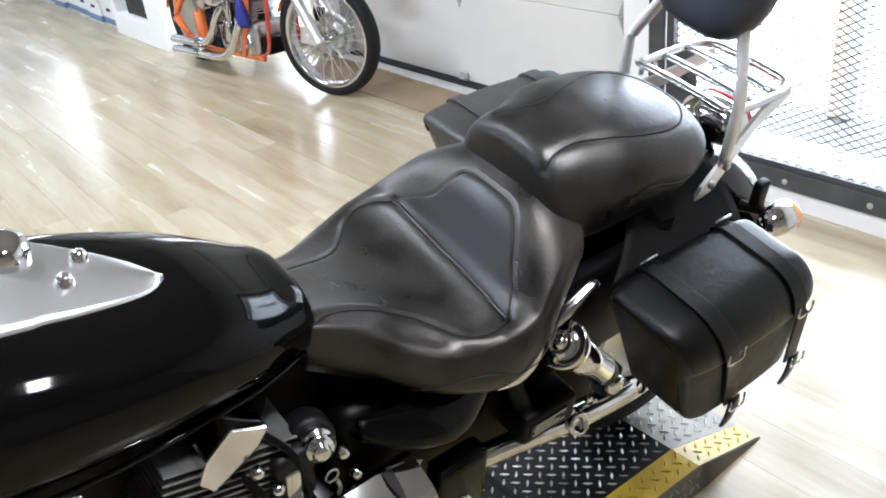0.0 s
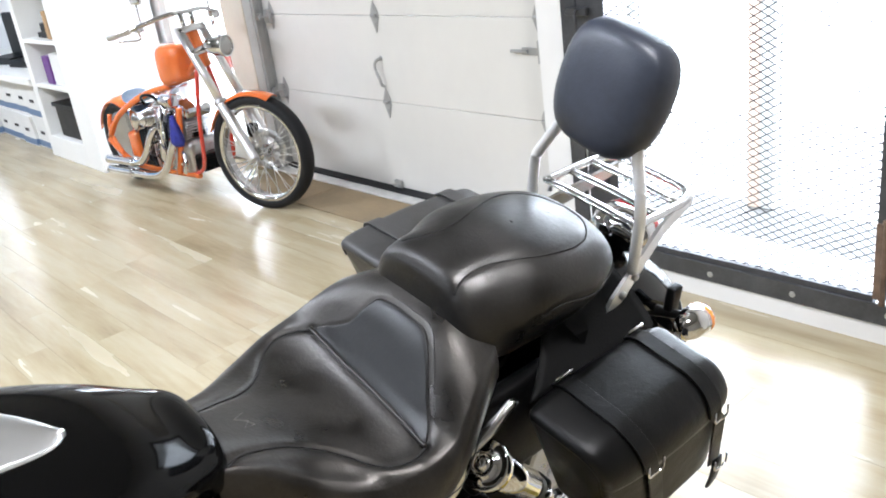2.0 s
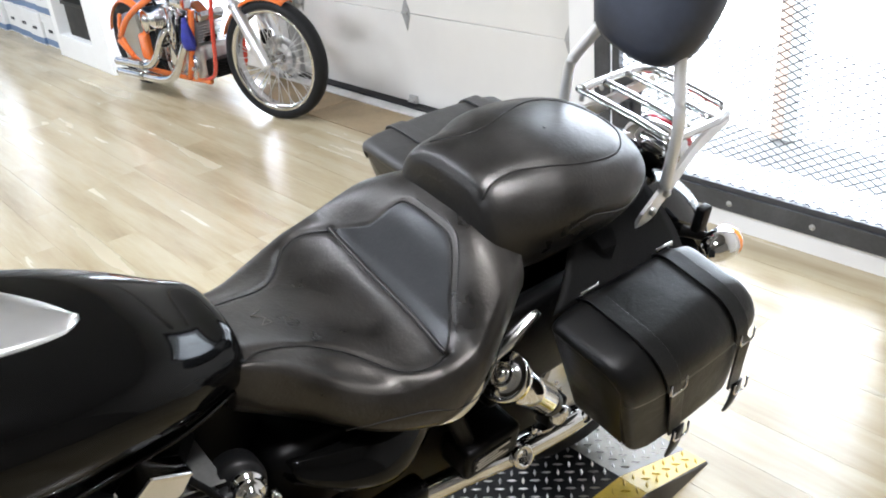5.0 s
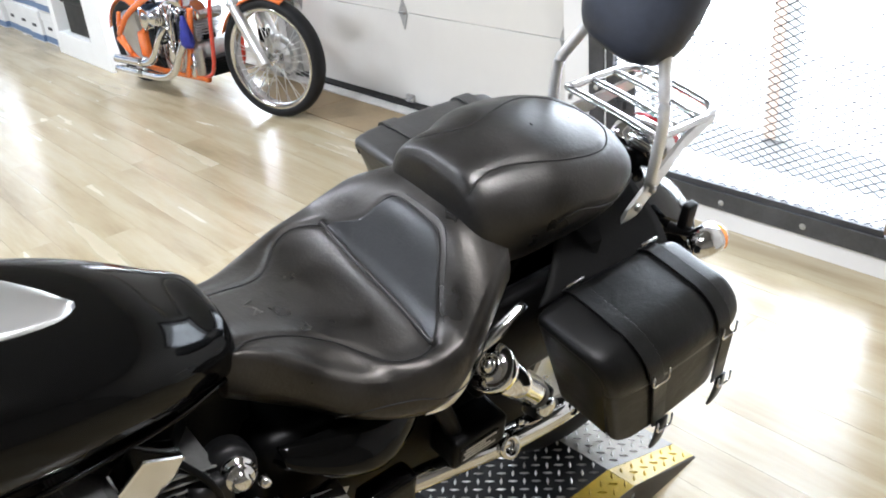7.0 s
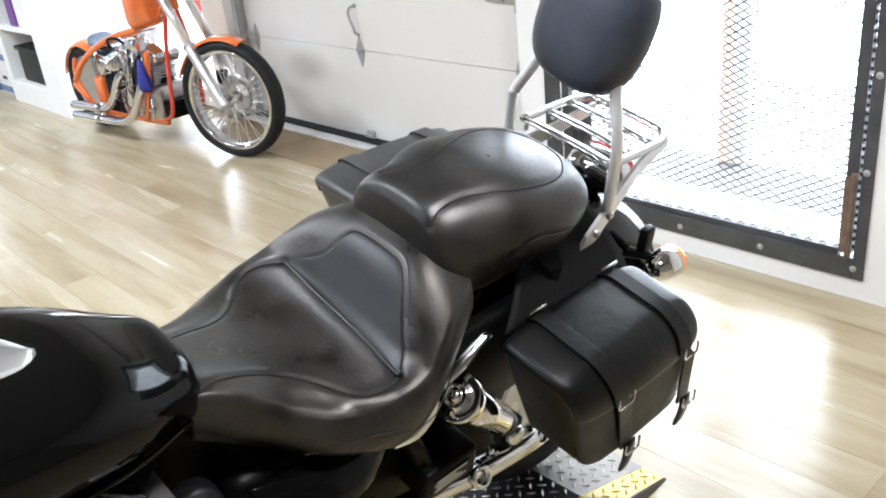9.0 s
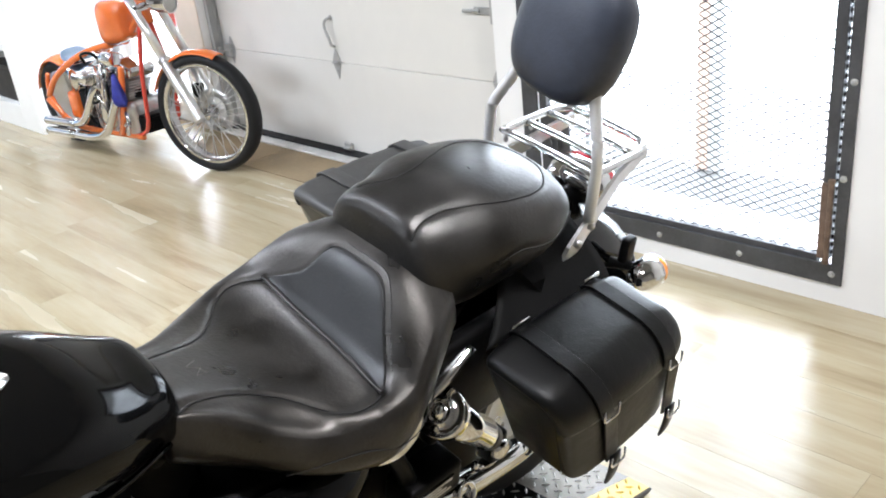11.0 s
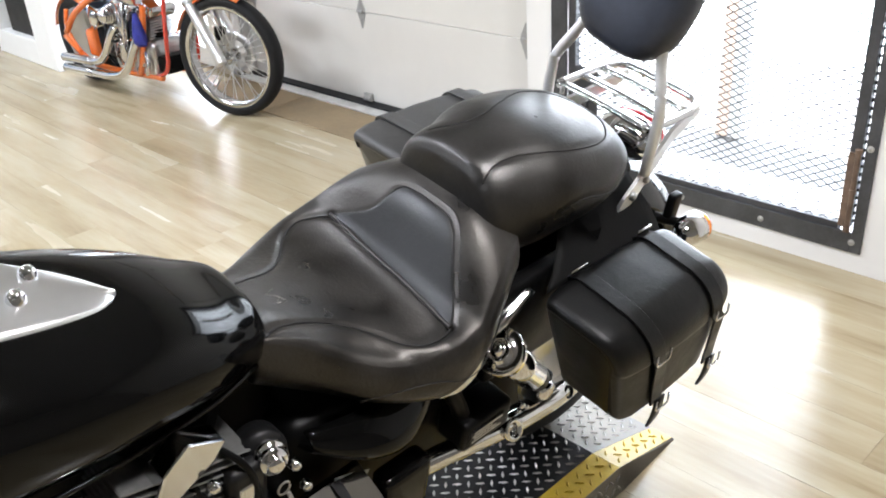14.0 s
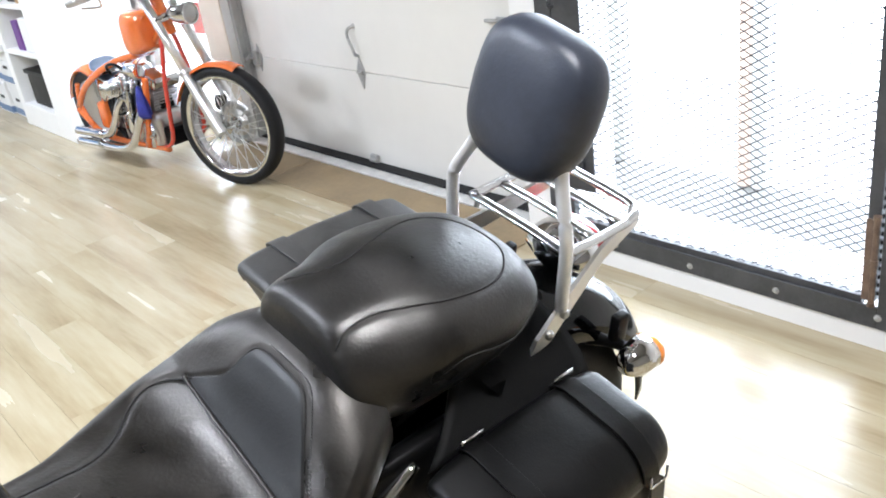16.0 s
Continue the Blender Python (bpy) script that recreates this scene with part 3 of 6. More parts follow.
def bag_side(parent, s):
    """One saddlebag with lid, straps and buckles; s: 1 near, -1 far."""
    mir = Matrix.Diagonal((s, 1, 1, 1))
    rt = 0.058 if s > 0 else 0.02

    def put(name, bm, mat, par, label="", smooth=True):
        if s < 0:
            bmesh.ops.transform(bm, matrix=Matrix.Translation((0.047, 0.038, 0.044)) @ mir, verts=bm.verts)
            bmesh.ops.reverse_faces(bm, faces=bm.faces)
        return bp(name, bm, mat, par, label, smooth)

    bm = bmesh.new()
    rows = []
    for u, inset in BAG_ENDS:
        rows.append([(x, bag_y(u, z), z - 0.003 * math.sin(u * 9) * (z < 0.6)) for x, z in bag_ring(7, 0, inset, rt)])
    grid_skin(bm, rows, closed_u=True, cap=True)
    bmesh.ops.recalc_face_normals(bm, faces=bm.faces)
    hide = BAGLEATHER if s > 0 else BAGSHEEN
    bag = put("saddlebag", bm, hide, parent, "black leather saddlebag with two buckled straps" if s > 0 else "black leather saddlebag with two straps, its sheen put into a greyer colour")
    # lid over the top, down to the upper outer side
    bm = bmesh.new()
    rows = []
    for u, inset in BAG_ENDS[1:-1]:
        ring = bag_ring(12, 0.004, inset, rt)[6:24]
        x, z = ring[-1]
        ring += [(x, z - 0.006), (x - 0.0005, z - 0.014 + 0.003 * math.sin(14 * u))]
        rows.append([(x, bag_y(u + 0.014 * (u - 0.5), z), z) for x, z in ring])
    grid_skin(bm, rows)
    bmesh.ops.recalc_face_normals(bm, faces=bm.faces)
    bmesh.ops.solidify(bm, geom=bm.faces[:], thickness=0.0045)
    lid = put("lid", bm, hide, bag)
    # straps
    for u0, u1 in ((0.255, 0.33), (0.81, 0.955)):
        ring = bag_ring(10, 0.0145, 0, rt)
        path = [(x, z, 0.0) for x, z in ring[4:20]] + [(0.382, 0.67, 0.4), (0.3805, 0.65, 0.5), (0.3765, 0.6, 0.75), (0.374, 0.535, 1.0)]
        rows = []
        for x, z, f in path:
            y = bag_y(u0 + (u1 - u0) * f, z)
            rows.append([(x, y - 0.016, z), (x, y - 0.0155, z), (x, y + 0.0155, z), (x, y + 0.016, z)])
        bm = bmesh.new()
        grid_skin(bm, rows)
        bmesh.ops.recalc_face_normals(bm, faces=bm.faces)
        bmesh.ops.solidify(bm, geom=bm.faces[:], thickness=0.004)
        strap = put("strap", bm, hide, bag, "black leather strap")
        # hanging tongue with a pointed end
        yb = bag_y(u1, 0.535)
        bm = bmesh.new()
        tongue = [(0.379, 0.55, 0.0145), (0.38, 0.53, 0.0145), (0.379, 0.505, 0.0145), (0.376, 0.482, 0.0145), (0.373, 0.468, 0.012), (0.371, 0.46, 0.006)]
        grid_skin(bm, [[(x, yb - w + 0.003 * i, z), (x + 0.001, yb + 0.003 * i, z), (x, yb + w + 0.003 * i, z)] for i, (x, z, w) in enumerate(tongue)])
        bmesh.ops.recalc_face_normals(bm, faces=bm.faces)
        bmesh.ops.solidify(bm, geom=bm.faces[:], thickness=0.0035)
        put("strap_tongue", bm, BAGLEATHER, bag)
        # buckles: upper and lower wire frames, and the loop by the yoke
        for zb_, f, out in ((0.692, 0.25, 0.008), (0.548, 0.97, 0.01)):
            yc = bag_y(u0 + (u1 - u0) * f, zb_)
            x = 0.380 + out * 0.5
            w, h = 0.019, 0.011
            bm = bmesh.new()
            loop_pts = [(x, yc - w, zb_ + h), (x + 0.003, yc - w, zb_ - h * 0.6), (x + 0.003, yc - w * 0.8, zb_ - h), (x + 0.003, yc + w * 0.8, zb_ - h), (x + 0.003, yc + w, zb_ - h * 0.6), (x, yc + w, zb_ + h)]
            tube(bm, loop_pts, 0.002, 8)
            put("buckle", bm, CHROME, strap, "chrome roller buckle")
        yc = bag_y(u0, 0.757) + 0.004
        bm = bmesh.new()
        box(bm, 0.206, 0.2105, yc - 0.021, yc + 0.021, 0.767, 0.776, 0.0015, 1)
        put("strap_loop", bm, CHROME, strap, "small chrome strap loop")
    return bag


bag_side(bike, 1)
bag_side(bike, -1)

# leather yoke between seat and bags
for s in (1, -1):
    bm = bmesh.new()
    rows = []
    for f in np.linspace(0, 1, 12):
        x = 0.115 + 0.092 * f
        z = 0.845 - 0.088 * f - 0.012 * math.sin(math.pi * f)
        y0 = 2.285 - 0.07 * f - 0.05 * f**2
        y1 = 2.462 + 0.045 * math.sin(min(1, f * 1.25) * math.pi / 2) - 0.012 * f**3
        rows.append([(s * x + (0.05 * f if s < 0 else 0), y0 + (y1 - y0) * g, z - 0.018 * g * f + (0.05 * f if s < 0 else 0)) for g in np.linspace(0, 1, 14)])
    grid_skin(bm, rows)
    bmesh.ops.recalc_face_normals(bm, faces=bm.faces)
    bmesh.ops.solidify(bm, geom=bm.faces[:], thickness=0.005)
    bp("saddlebag_yoke", bm, FLAPS, None, "matt black leather saddlebag yoke")

# rear fender, tyre and wheel
FC = (2.47, 0.335)


def arc_skin(bm, r, w, a0, a1, crown, steps=40, thick=0.005, centre=FC, x0=0.0):
    rows = []
    for a in np.linspace(radians(a0), radians(a1), steps):
        row = []
        for u in np.linspace(-1, 1, 17):
            rr = r - crown * abs(u) ** 3
            row.append((x0 + w * math.copysign(min(1, abs(u) * 1.04), u), centre[0] - rr * math.cos(a), centre[1] + rr * math.sin(a)))
        rows.append(row)
    grid_skin(bm, rows)
    bmesh.ops.recalc_face_normals(bm, faces=bm.faces)
    bmesh.ops.solidify(bm, geom=bm.faces[:], thickness=thick)
    return bm


bp("rear_fender", arc_skin(bmesh.new(), 0.448, 0.112, 35, 172, 0.085), PAINTB, None, "gloss black valanced rear fender")
bm = bmesh.new()
tyre_profile = [(0.215, -0.06), (0.245, -0.082), (0.29, -0.085), (0.318, -0.065), (0.333, -0.03), (0.336, 0.0), (0.333, 0.03), (0.318, 0.065), (0.29, 0.085), (0.245, 0.082), (0.215, 0.06)]
lathe(bm, [(r * 0.9, h * 0.72) for r, h in tyre_profile], pose(0, 2.59, 0.302, 0, 90, 0), 48)
wheel = bp("rear_wheel", bm, RUBBER, None, "black rear tyre on an alloy wheel")
bm = bmesh.new()
lathe(bm, [(0.0, -0.06), (0.05, -0.06), (0.06, -0.03), (0.19, -0.035), (0.222, -0.062), (0.222, 0.062), (0.19, 0.035), (0.06, 0.03), (0.05, 0.06), (0, 0.06)], pose(0, 2.59, 0.302, 0, 90, 0) @ Matrix.Diagonal((0.9, 0.9, 0.9, 1)), 40)
bp("rim", bm, SATIN, wheel)
# swingarm, axle plate and exhaust tube along the side
bm = bmesh.new()
tube(bm, [(0.165, 1.93, 0.455), (0.18, 2.08, 0.44), (0.185, 2.2, 0.42), (0.178, 2.35, 0.395), (0.13, 2.56, 0.335)], [0.019, 0.022, 0.025, 0.026, 0.02], 16, steps=30)
swing = bp("swingarm", bm, CHROME, None, "chrome swingarm tube")
bm = bmesh.new()
lathe(bm, [(0.008, 0.002), (0.010, 0.004), (0.013, 0.003), (0.014, -0.004)], pose(0.2, 2.335, 0.412, 0, 60, 0), 18)
bp("eyelet", bm, BLACKM, swing)
bm = bmesh.new()
tube(bm, [(0.17, 1.975, 0.62), (0.185, 2.005, 0.635), (0.187, 2.035, 0.665), (0.18, 2.05, 0.71)], [0.010, 0.012, 0.012, 0.009], 12, steps=18)
bp("frame_rail", bm, CHROME, None, "short chrome rail under the seat")
bm = bmesh.new()
tube(bm, [(0.168, 2.06, 0.68), (0.166, 2.115, 0.705), (0.163, 2.175, 0.732)], [0.012, 0.018, 0.014], 12, steps=14, flat=0.5)
bp("fender_strut", bm, CHROME, None, "polished fender strut")
bm = bmesh.new()
tube(bm, [(-0.16, 1.7, 0.30), (-0.19, 2.1, 0.25), (-0.2, 2.75, 0.27)], 0.042, 18, steps=24)
bp("silencer", bm, CHROME, None, "long chrome silencer")
# shock absorber with its chrome cap
A, Bq = Vector((0.19, 2.09, 0.662)), Vector((0.185, 2.25, 0.485))
ax = (Bq - A).normalized()
bm = bmesh.new()
rod(bm, A + ax * 0.02, A + ax * 0.175, 0.030, n=28)
shock = bp("shock_absorber", bm, CHROME, None, "chrome covered shock absorber")
mcap = Matrix.Translation(A) @ (-ax).to_track_quat("Z", "Y").to_matrix().to_4x4()
bm = bmesh.new()
lathe(bm, [(0.0, 0.016), (0.007, 0.016), (0.010, 0.013), (0.0105, 0.007), (0.016, 0.006), (0.0175, 0.0085), (0.021, 0.0085), (0.0225, 0.0025), (0.0385, 0.0015), (0.0405, 0.0025), (0.042, 0.0), (0.042, -0.019), (0.039, -0.021), (0.039, -0.025), (0.031, -0.027)], mcap, 40)
bp("shock_cap", bm, CHROME, shock, "ringed chrome shock cap")
bm = bmesh.new()
rod(bm, A + ax * 0.18, A + ax * 0.215, 0.024, n=20), rod(bm, A + ax * 0.2, A + ax * 0.30, 0.011, n=14)
box(bm, 0.155, 0.195, 2.235, 2.275, 0.43, 0.50, 0.008, 2)
bp("lower_mount", bm, BLACKM, shock)
bm = bmesh.new()
lathe(bm, [(0.0, 0.01), (0.014, 0.009), (0.02, 0.003), (0.021, -0.006)], pose(0.197, 2.255, 0.465, 0, 90, 0), 22)
bp("chrome_fastener", bm, CHROME, shock)
bm = bmesh.new()
lathe(bm, [(0.010, 0.0), (0.016, 0.008), (0.022, 0.006), (0.022, -0.01), (0.010, -0.01), (0.010, 0.0)], pose(0.208, 2.155, 0.44, 0, 60, 0), 22)
bp("chrome_fastener", bm, CHROME, shock)
for y, z in ((2.2, 0.455), (2.215, 0.44)):
    bm = bmesh.new()
    lathe(bm, [(0, 0.006), (0.005, 0.0055), (0.0075, 0.002), (0.008, -0.004)], pose(0.187, y, z, 0, 75, 0), 14)
    bp("chrome_fastener", bm, CHROME, shock)
# dark frame and battery boxes that fill the side below the seat
bm = bmesh.new()
box(bm, -0.13, 0.13, 1.72, 2.16, 0.36, 0.66, 0.03, 2)
box(bm, -0.06, 0.06, 1.15, 1.75, 0.45, 0.76, 0.03, 2)
box(bm, 0.13, 0.2, 2.03, 2.15, 0.455, 0.52, 0.012, 3)
box(bm, 0.13, 0.165, 2.1, 2.3, 0.55, 0.75, 0.012, 2)
tube(bm, [(0.135, 2.0, 0.69), (0.15, 2.02, 0.6), (0.165, 2.05, 0.52), (0.17, 2.07, 0.42)], 0.016, 10, steps=16)
bp("frame", bm, BLACKM, None, "black steel frame")
# side cover below the seat
bm = bmesh.new()
rows = []
for y in np.linspace(1.735, 2.03, 24):
    f = (y - 1.735) / 0.295
    zt = 0.68 - 0.012 * math.sin(f * math.pi)
    zb_ = np.interp(f, [0, 0.2, 0.5, 0.9, 1], [0.63, 0.58, 0.535, 0.53, 0.57])
    depth = 0.035 + 0.052 * math.sin(min(1, f * 1.1 + 0.05) * math.pi)
    rows.append([(0.13 + depth * (1 - (2 * g - 1) ** 2 * 0.75) - 0.02 * g, y, zt + (zb_ - zt) * g) for g in np.linspace(0, 1, 14)])
grid_skin(bm, rows)
bmesh.ops.recalc_face_normals(bm, faces=bm.faces)
bmesh.ops.solidify(bm, geom=bm.faces[:], thickness=0.006)
bp("side_cover", bm, PAINTB, None, "gloss black side cover")
bm = bmesh.new()
grid_skin(bm, [[(0.175, 1.765, 0.585), (0.178, 1.80, 0.575), (0.18, 1.83, 0.56)], [(0.172, 1.772, 0.55), (0.175, 1.80, 0.543), (0.178, 1.825, 0.54)], [(0.16, 1.78, 0.52), (0.165, 1.80, 0.52), (0.17, 1.82, 0.525)]])
bmesh.ops.solidify(bm, geom=bm.faces[:], thickness=0.01)
bp("bracket_plate", bm, SATIN, None, "grey bracket plate", smooth=False)
# data label with rows of unreadable print
bm = bmesh.new()
box(bm, 0.2, 0.203, 2.04, 2.125, 0.473, 0.505, 0.001, 1)
lab = bp("data_label", bm, BLACKP, None, "black data label with silver print", smooth=False)
for i in range(4):
    bm = bmesh.new()
    box(bm, 0.203, 0.2036, 2.046 + 0.004 * (i % 2), 2.119 - 0.012 * (i % 3), 0.477 + 0.0068 * i, 0.481 + 0.0068 * i)
    bp("print_bar", bm, LABEL, lab, smooth=False)
# footrest hanger with a chrome plug
bm = bmesh.new()
box(bm, 0.165, 0.21, 1.845, 1.945, 0.40, 0.53, 0.016, 3)
hang = bp("pivot_cover", bm, PAINTB, None, "gloss black swingarm pivot cover")
bm = bmesh.new()
lathe(bm, [(0.0, 0.007), (0.014, 0.0065), (0.019, 0.004), (0.02, -0.003)], pose(0.212, 1.89, 0.43, 0, 80, 0), 24)
bp("plug", bm, CHROME, hang, "round chrome plug")
# slotted chrome cover low on the left side
bm = bmesh.new()
rows = []
for y in np.linspace(1.565, 1.815, 26):
    f = (y - 1.565) / 0.25
    nose = 1 - (1 - min(1, f / 0.3)) ** 2
    zt, zb_ = 0.566 + 0.012 * f - 0.05 * (1 - nose), 0.566 - 0.14 * nose - 0.012
    prof = [(0.16, 0.98), (0.166, 1.0), (0.172, 1.0), (0.228, 0.87), (0.237, 0.82), (0.241, 0.72), (0.24, 0.36), (0.234, 0.26), (0.215, 0.04), (0.2, 0.0), (0.165, 0.0)]
    rows.append([(x - 0.02 * (1 - nose), y, zb_ + (zt - zb_) * g) for x, g in prof])
grid_skin(bm, rows, closed_u=True, cap=True)
bmesh.ops.recalc_face_normals(bm, faces=bm.faces)
cover = bp("drive_cover", bm, CHROME, None, "chrome drive cover with three slots", smooth=False)
for y in (1.61, 1.685, 1.765):
    bm = bmesh.new()
    grid_skin(bm, [[(0.176, y - 0.007, 0.5785), (0.176, y + 0.009, 0.5785)], [(0.195, y - 0.008, 0.5735), (0.195, y + 0.008, 0.5735)], [(0.214, y - 0.005, 0.567), (0.214, y + 0.006, 0.567)], [(0.223, y - 0.001, 0.5635), (0.223, y + 0.002, 0.5635)]])
    bmesh.ops.solidify(bm, geom=bm.faces[:], thickness=0.004)
    bp("slot", bm, BLACKP, cover, smooth=False)
bm = bmesh.new()
box(bm, 0.15, 0.215, 1.33, 1.60, 0.43, 0.465, 0.01, 2)
bp("step_plate", bm, CHROME, None, "chrome step plate")

# engine: two finned cylinders, rocker covers and covers
def cylinder_fins(name, y, lean, label):
    m = pose(0.0, y, 0.47, lean, 0, 0)
    bm = bmesh.new()
    rod(bm, (0, 0, 0.0), (0, 0, 0.285), 0.08, n=28)
    bmesh.ops.transform(bm, matrix=m, verts=bm.verts)
    cyl = bp(name, bm, BLACKM, None, label, smooth=False)
    for k in range(10, 22):
        bm = bmesh.new()
        box(bm, -0.12, 0.15 - 0.0002 * (k - 15) ** 2, -0.095, 0.09, 0.015 + 0.0122 * k, 0.0185 + 0.0122 * k, 0.0015, 1)
        bmesh.ops.transform(bm, matrix=m, verts=bm.verts)
        bp("fin", bm, ENGINE, cyl, smooth=False)
    bm = bmesh.new()
    rows = [[(0.01 + 0.12 * sc * px, 0.09 * sc * py, z) for px, py in ((-0.8, -0.7), (0.6, -0.8), (1.02, -0.25), (1.02, 0.3), (0.55, 0.85), (-0.8, 0.8))] for z, sc in ((0.28, 1.0), (0.298, 1.02), (0.31, 0.9), (0.315, 0.6))]
    grid_skin(bm, rows, closed_u=True, cap=True)
    bmesh.ops.transform(bm, matrix=m, verts=bm.verts)
    bp("rocker_cover", bm, BLACKM, cyl, "black rocker cover", smooth=False)
    bm = bmesh.new()
    shape = [(0.067, 0.799), (0.118, 0.773), (0.103, 0.748), (0.069, 0.725), (0.038, 0.705), (0.019, 0.732), (0.032, 0.766)]
    low, top = [[bm.verts.new((x, y + dy, z)) for dy, z in shape] for x in (0.12, 0.157)]
    bm.faces.new(low), bm.faces.new(top[::-1])
    for a in range(len(shape)):
        b = (a + 1) % len(shape)
        bm.faces.new((low[b], low[a], top[a], top[b]))
    bmesh.ops.recalc_face_normals(bm, faces=bm.faces)
    bmesh.ops.bevel(bm, geom=bm.edges[:], offset=0.004, segments=2, profile=0.6, affect="EDGES")
    bp("fin_cover", bm, CHROME, cyl, "pointed chrome fin cover", smooth=False)


cylinder_fins("rear_cylinder", 1.485, -16, "grey finned rear cylinder")
cylinder_fins("front_cylinder", 1.27, 18, "grey finned front cylinder")
bm = bmesh.new()
box(bm, -0.13, 0.13, 1.22, 1.74, 0.15, 0.50, 0.05, 3)
tube(bm, [(0.13, 1.25, 0.47), (0.14, 1.42, 0.52), (0.135, 1.6, 0.56)], 0.022, 12, steps=18)
box(bm, 0.12, 0.16, 1.3, 1.5, 0.40, 0.5, 0.02, 3)
crank = bp("crankcase", bm, ENGINE, None, "grey cast engine crankcase")
bp("shift_rod", rod(bmesh.new(), (0.185, 1.36, 0.545), (0.185, 1.56, 0.6), 0.006, n=12), CHROME, crank, "thin chrome shift rod")
for y, z, r in ((1.5, 0.5, 0.03), (1.42, 0.455, 0.022)):
    bm = bmesh.new()
    lathe(bm, [(0.0, 0.006), (r * 0.55, 0.006), (r * 0.7, 0.012), (r, 0.01), (r * 1.08, -0.004)], pose(0.166, y, z, 0, 90, 0), 26)
    bp("round_plug", bm, BLACKM, crank, "round black plug")
for pts, r in (([(0.13, 1.60, 0.74), (0.16, 1.63, 0.70), (0.165, 1.645, 0.62), (0.15, 1.66, 0.52)], 0.005), ([(0.14, 1.56, 0.70), (0.162, 1.585, 0.64), (0.16, 1.6, 0.57)], 0.006)):
    bp("hose", tube(bmesh.new(), pts, r, 10, steps=22), BLACKM, crank, "black rubber hose")
for y, z in ((1.575, 0.715), (1.6, 0.66), (1.72, 0.6), (1.7, 0.66)):
    bm = bmesh.new()
    lathe(bm, [(0, 0.008), (0.005, 0.0075), (0.0085, 0.003), (0.009, -0.006)], pose(0.168, y, z, 0, 80, 0), 14)
    bp("chrome_bolt", bm, CHROME, crank)
bm = bmesh.new()
lathe(bm, [(0, 0.032), (0.008, 0.032), (0.012, 0.029), (0.013, 0.022), (0.018, 0.021), (0.021, 0.017), (0.021, 0.011), (0.0245, 0.01), (0.0255, 0.002), (0.0235, -0.01), (0.0, -0.012)], pose(0.152, 1.668, 0.69, 12, 72, 0), 30)
bp("ignition_knob", bm, CHROME, None, "ringed chrome ignition knob")
bm = bmesh.new()
lathe(bm, [(0.0, 0.0), (0.033, 0.0), (0.036, -0.01), (0.034, -0.04), (0.0, -0.045)], pose(0.15, 1.663, 0.69, 12, 72, 0), 24)
box(bm, 0.13, 0.165, 1.60, 1.66, 0.6, 0.7, 0.012, 2)
bp("switch_housing", bm, BLACKP, None, "black switch housing")
bm = bmesh.new()
box(bm, 0.142, 0.168, 1.612, 1.638, 0.585, 0.675, 0.006, 2)
box(bm, 0.142, 0.182, 1.607, 1.657, 0.575, 0.598, 0.006, 2)
rod(bm, (0.15, 1.64, 0.52), (0.175, 1.67, 0.565), 0.014, n=14), rod(bm, (0.158, 1.632, 0.53), (0.168, 1.665, 0.56), 0.018, n=14)
bp("coil_bracket", bm, CHROME, None, "chrome coil bracket")
bm = bmesh.new()
tube(bm, [(0.172, 1.678 + 0.010 * math.cos(a), 0.632 + 0.012 * math.sin(a)) for a in np.linspace(0, 2 * math.pi, 14)[:-1]], 0.0018, 6, closed=True)
tube(bm, [(0.174, 1.684, 0.62), (0.176, 1.688, 0.604), (0.174, 1.686, 0.588)], 0.0035, 6, steps=8)
bp("key_ring", bm, SATIN, None, "steel key ring")

# sissy bar, backrest and luggage rack
for s in (1, -1):
    cx = 0.03
    xs = lambda h: cx + s * h if s > 0 else cx - h + 0.016 + 0.6 * max(0, 0.12 - h)
    bm = bmesh.new()
    tube(bm, [(xs(0.126), 2.47, 0.845), (xs(0.127), 2.466, 0.90), (xs(0.127), 2.463, 0.95), (xs(0.122), 2.462, 0.985), (xs(0.10), 2.468, 1.05), (xs(0.088), 2.475, 1.10)], 0.0102, 12, steps=36)
    up_ = bp("sissy_bar_upright", bm, UPRIGHT, None, "bent chrome sissy bar upright")
    bm = bmesh.new()
    rows = []
    for y, z, x, w in ((2.412, 0.772, 0.158, 0.013), (2.428, 0.79, 0.158, 0.018), (2.462, 0.815, 0.155, 0.0175), (2.505, 0.838, 0.148, 0.0165), (2.6, 0.866, 0.125, 0.0135), (2.705, 0.888, 0.112, 0.0115)):
        x = x if s > 0 else -x + 0.045
        rows.append([(x, y - w * 0.3, z + w), (x, y + w * 0.3, z - w)])
    grid_skin(bm, rows)
    bmesh.ops.recalc_face_normals(bm, faces=bm.faces)
    bmesh.ops.solidify(bm, geom=bm.faces[:], thickness=0.007)
    strut = bp("side_plate", bm, BRUSHED, None, "chrome rack side plate", smooth=False)
    bm = bmesh.new()
    for y, z in ((2.448, 0.806), (2.478, 0.832)):
        x = 0.158 if s > 0 else -0.113
        lathe(bm, [(0, 0.006), (0.005, 0.0058), (0.0078, 0.003), (0.008, -0.002)], pose(x, y, z, 0, 90 * s, 0), 14)
    bp("bolt", bm, SATIN, strut)
bm = bmesh.new()
pts = [(-0.1, 2.528, 0.898), (-0.103, 2.6, 0.897), (-0.103, 2.68, 0.895), (-0.09, 2.718, 0.893), (-0.06, 2.73, 0.893), (0.06, 2.73, 0.889), (0.092, 2.718, 0.888), (0.107, 2.68, 0.888), (0.11, 2.6, 0.89), (0.108, 2.528, 0.893)]
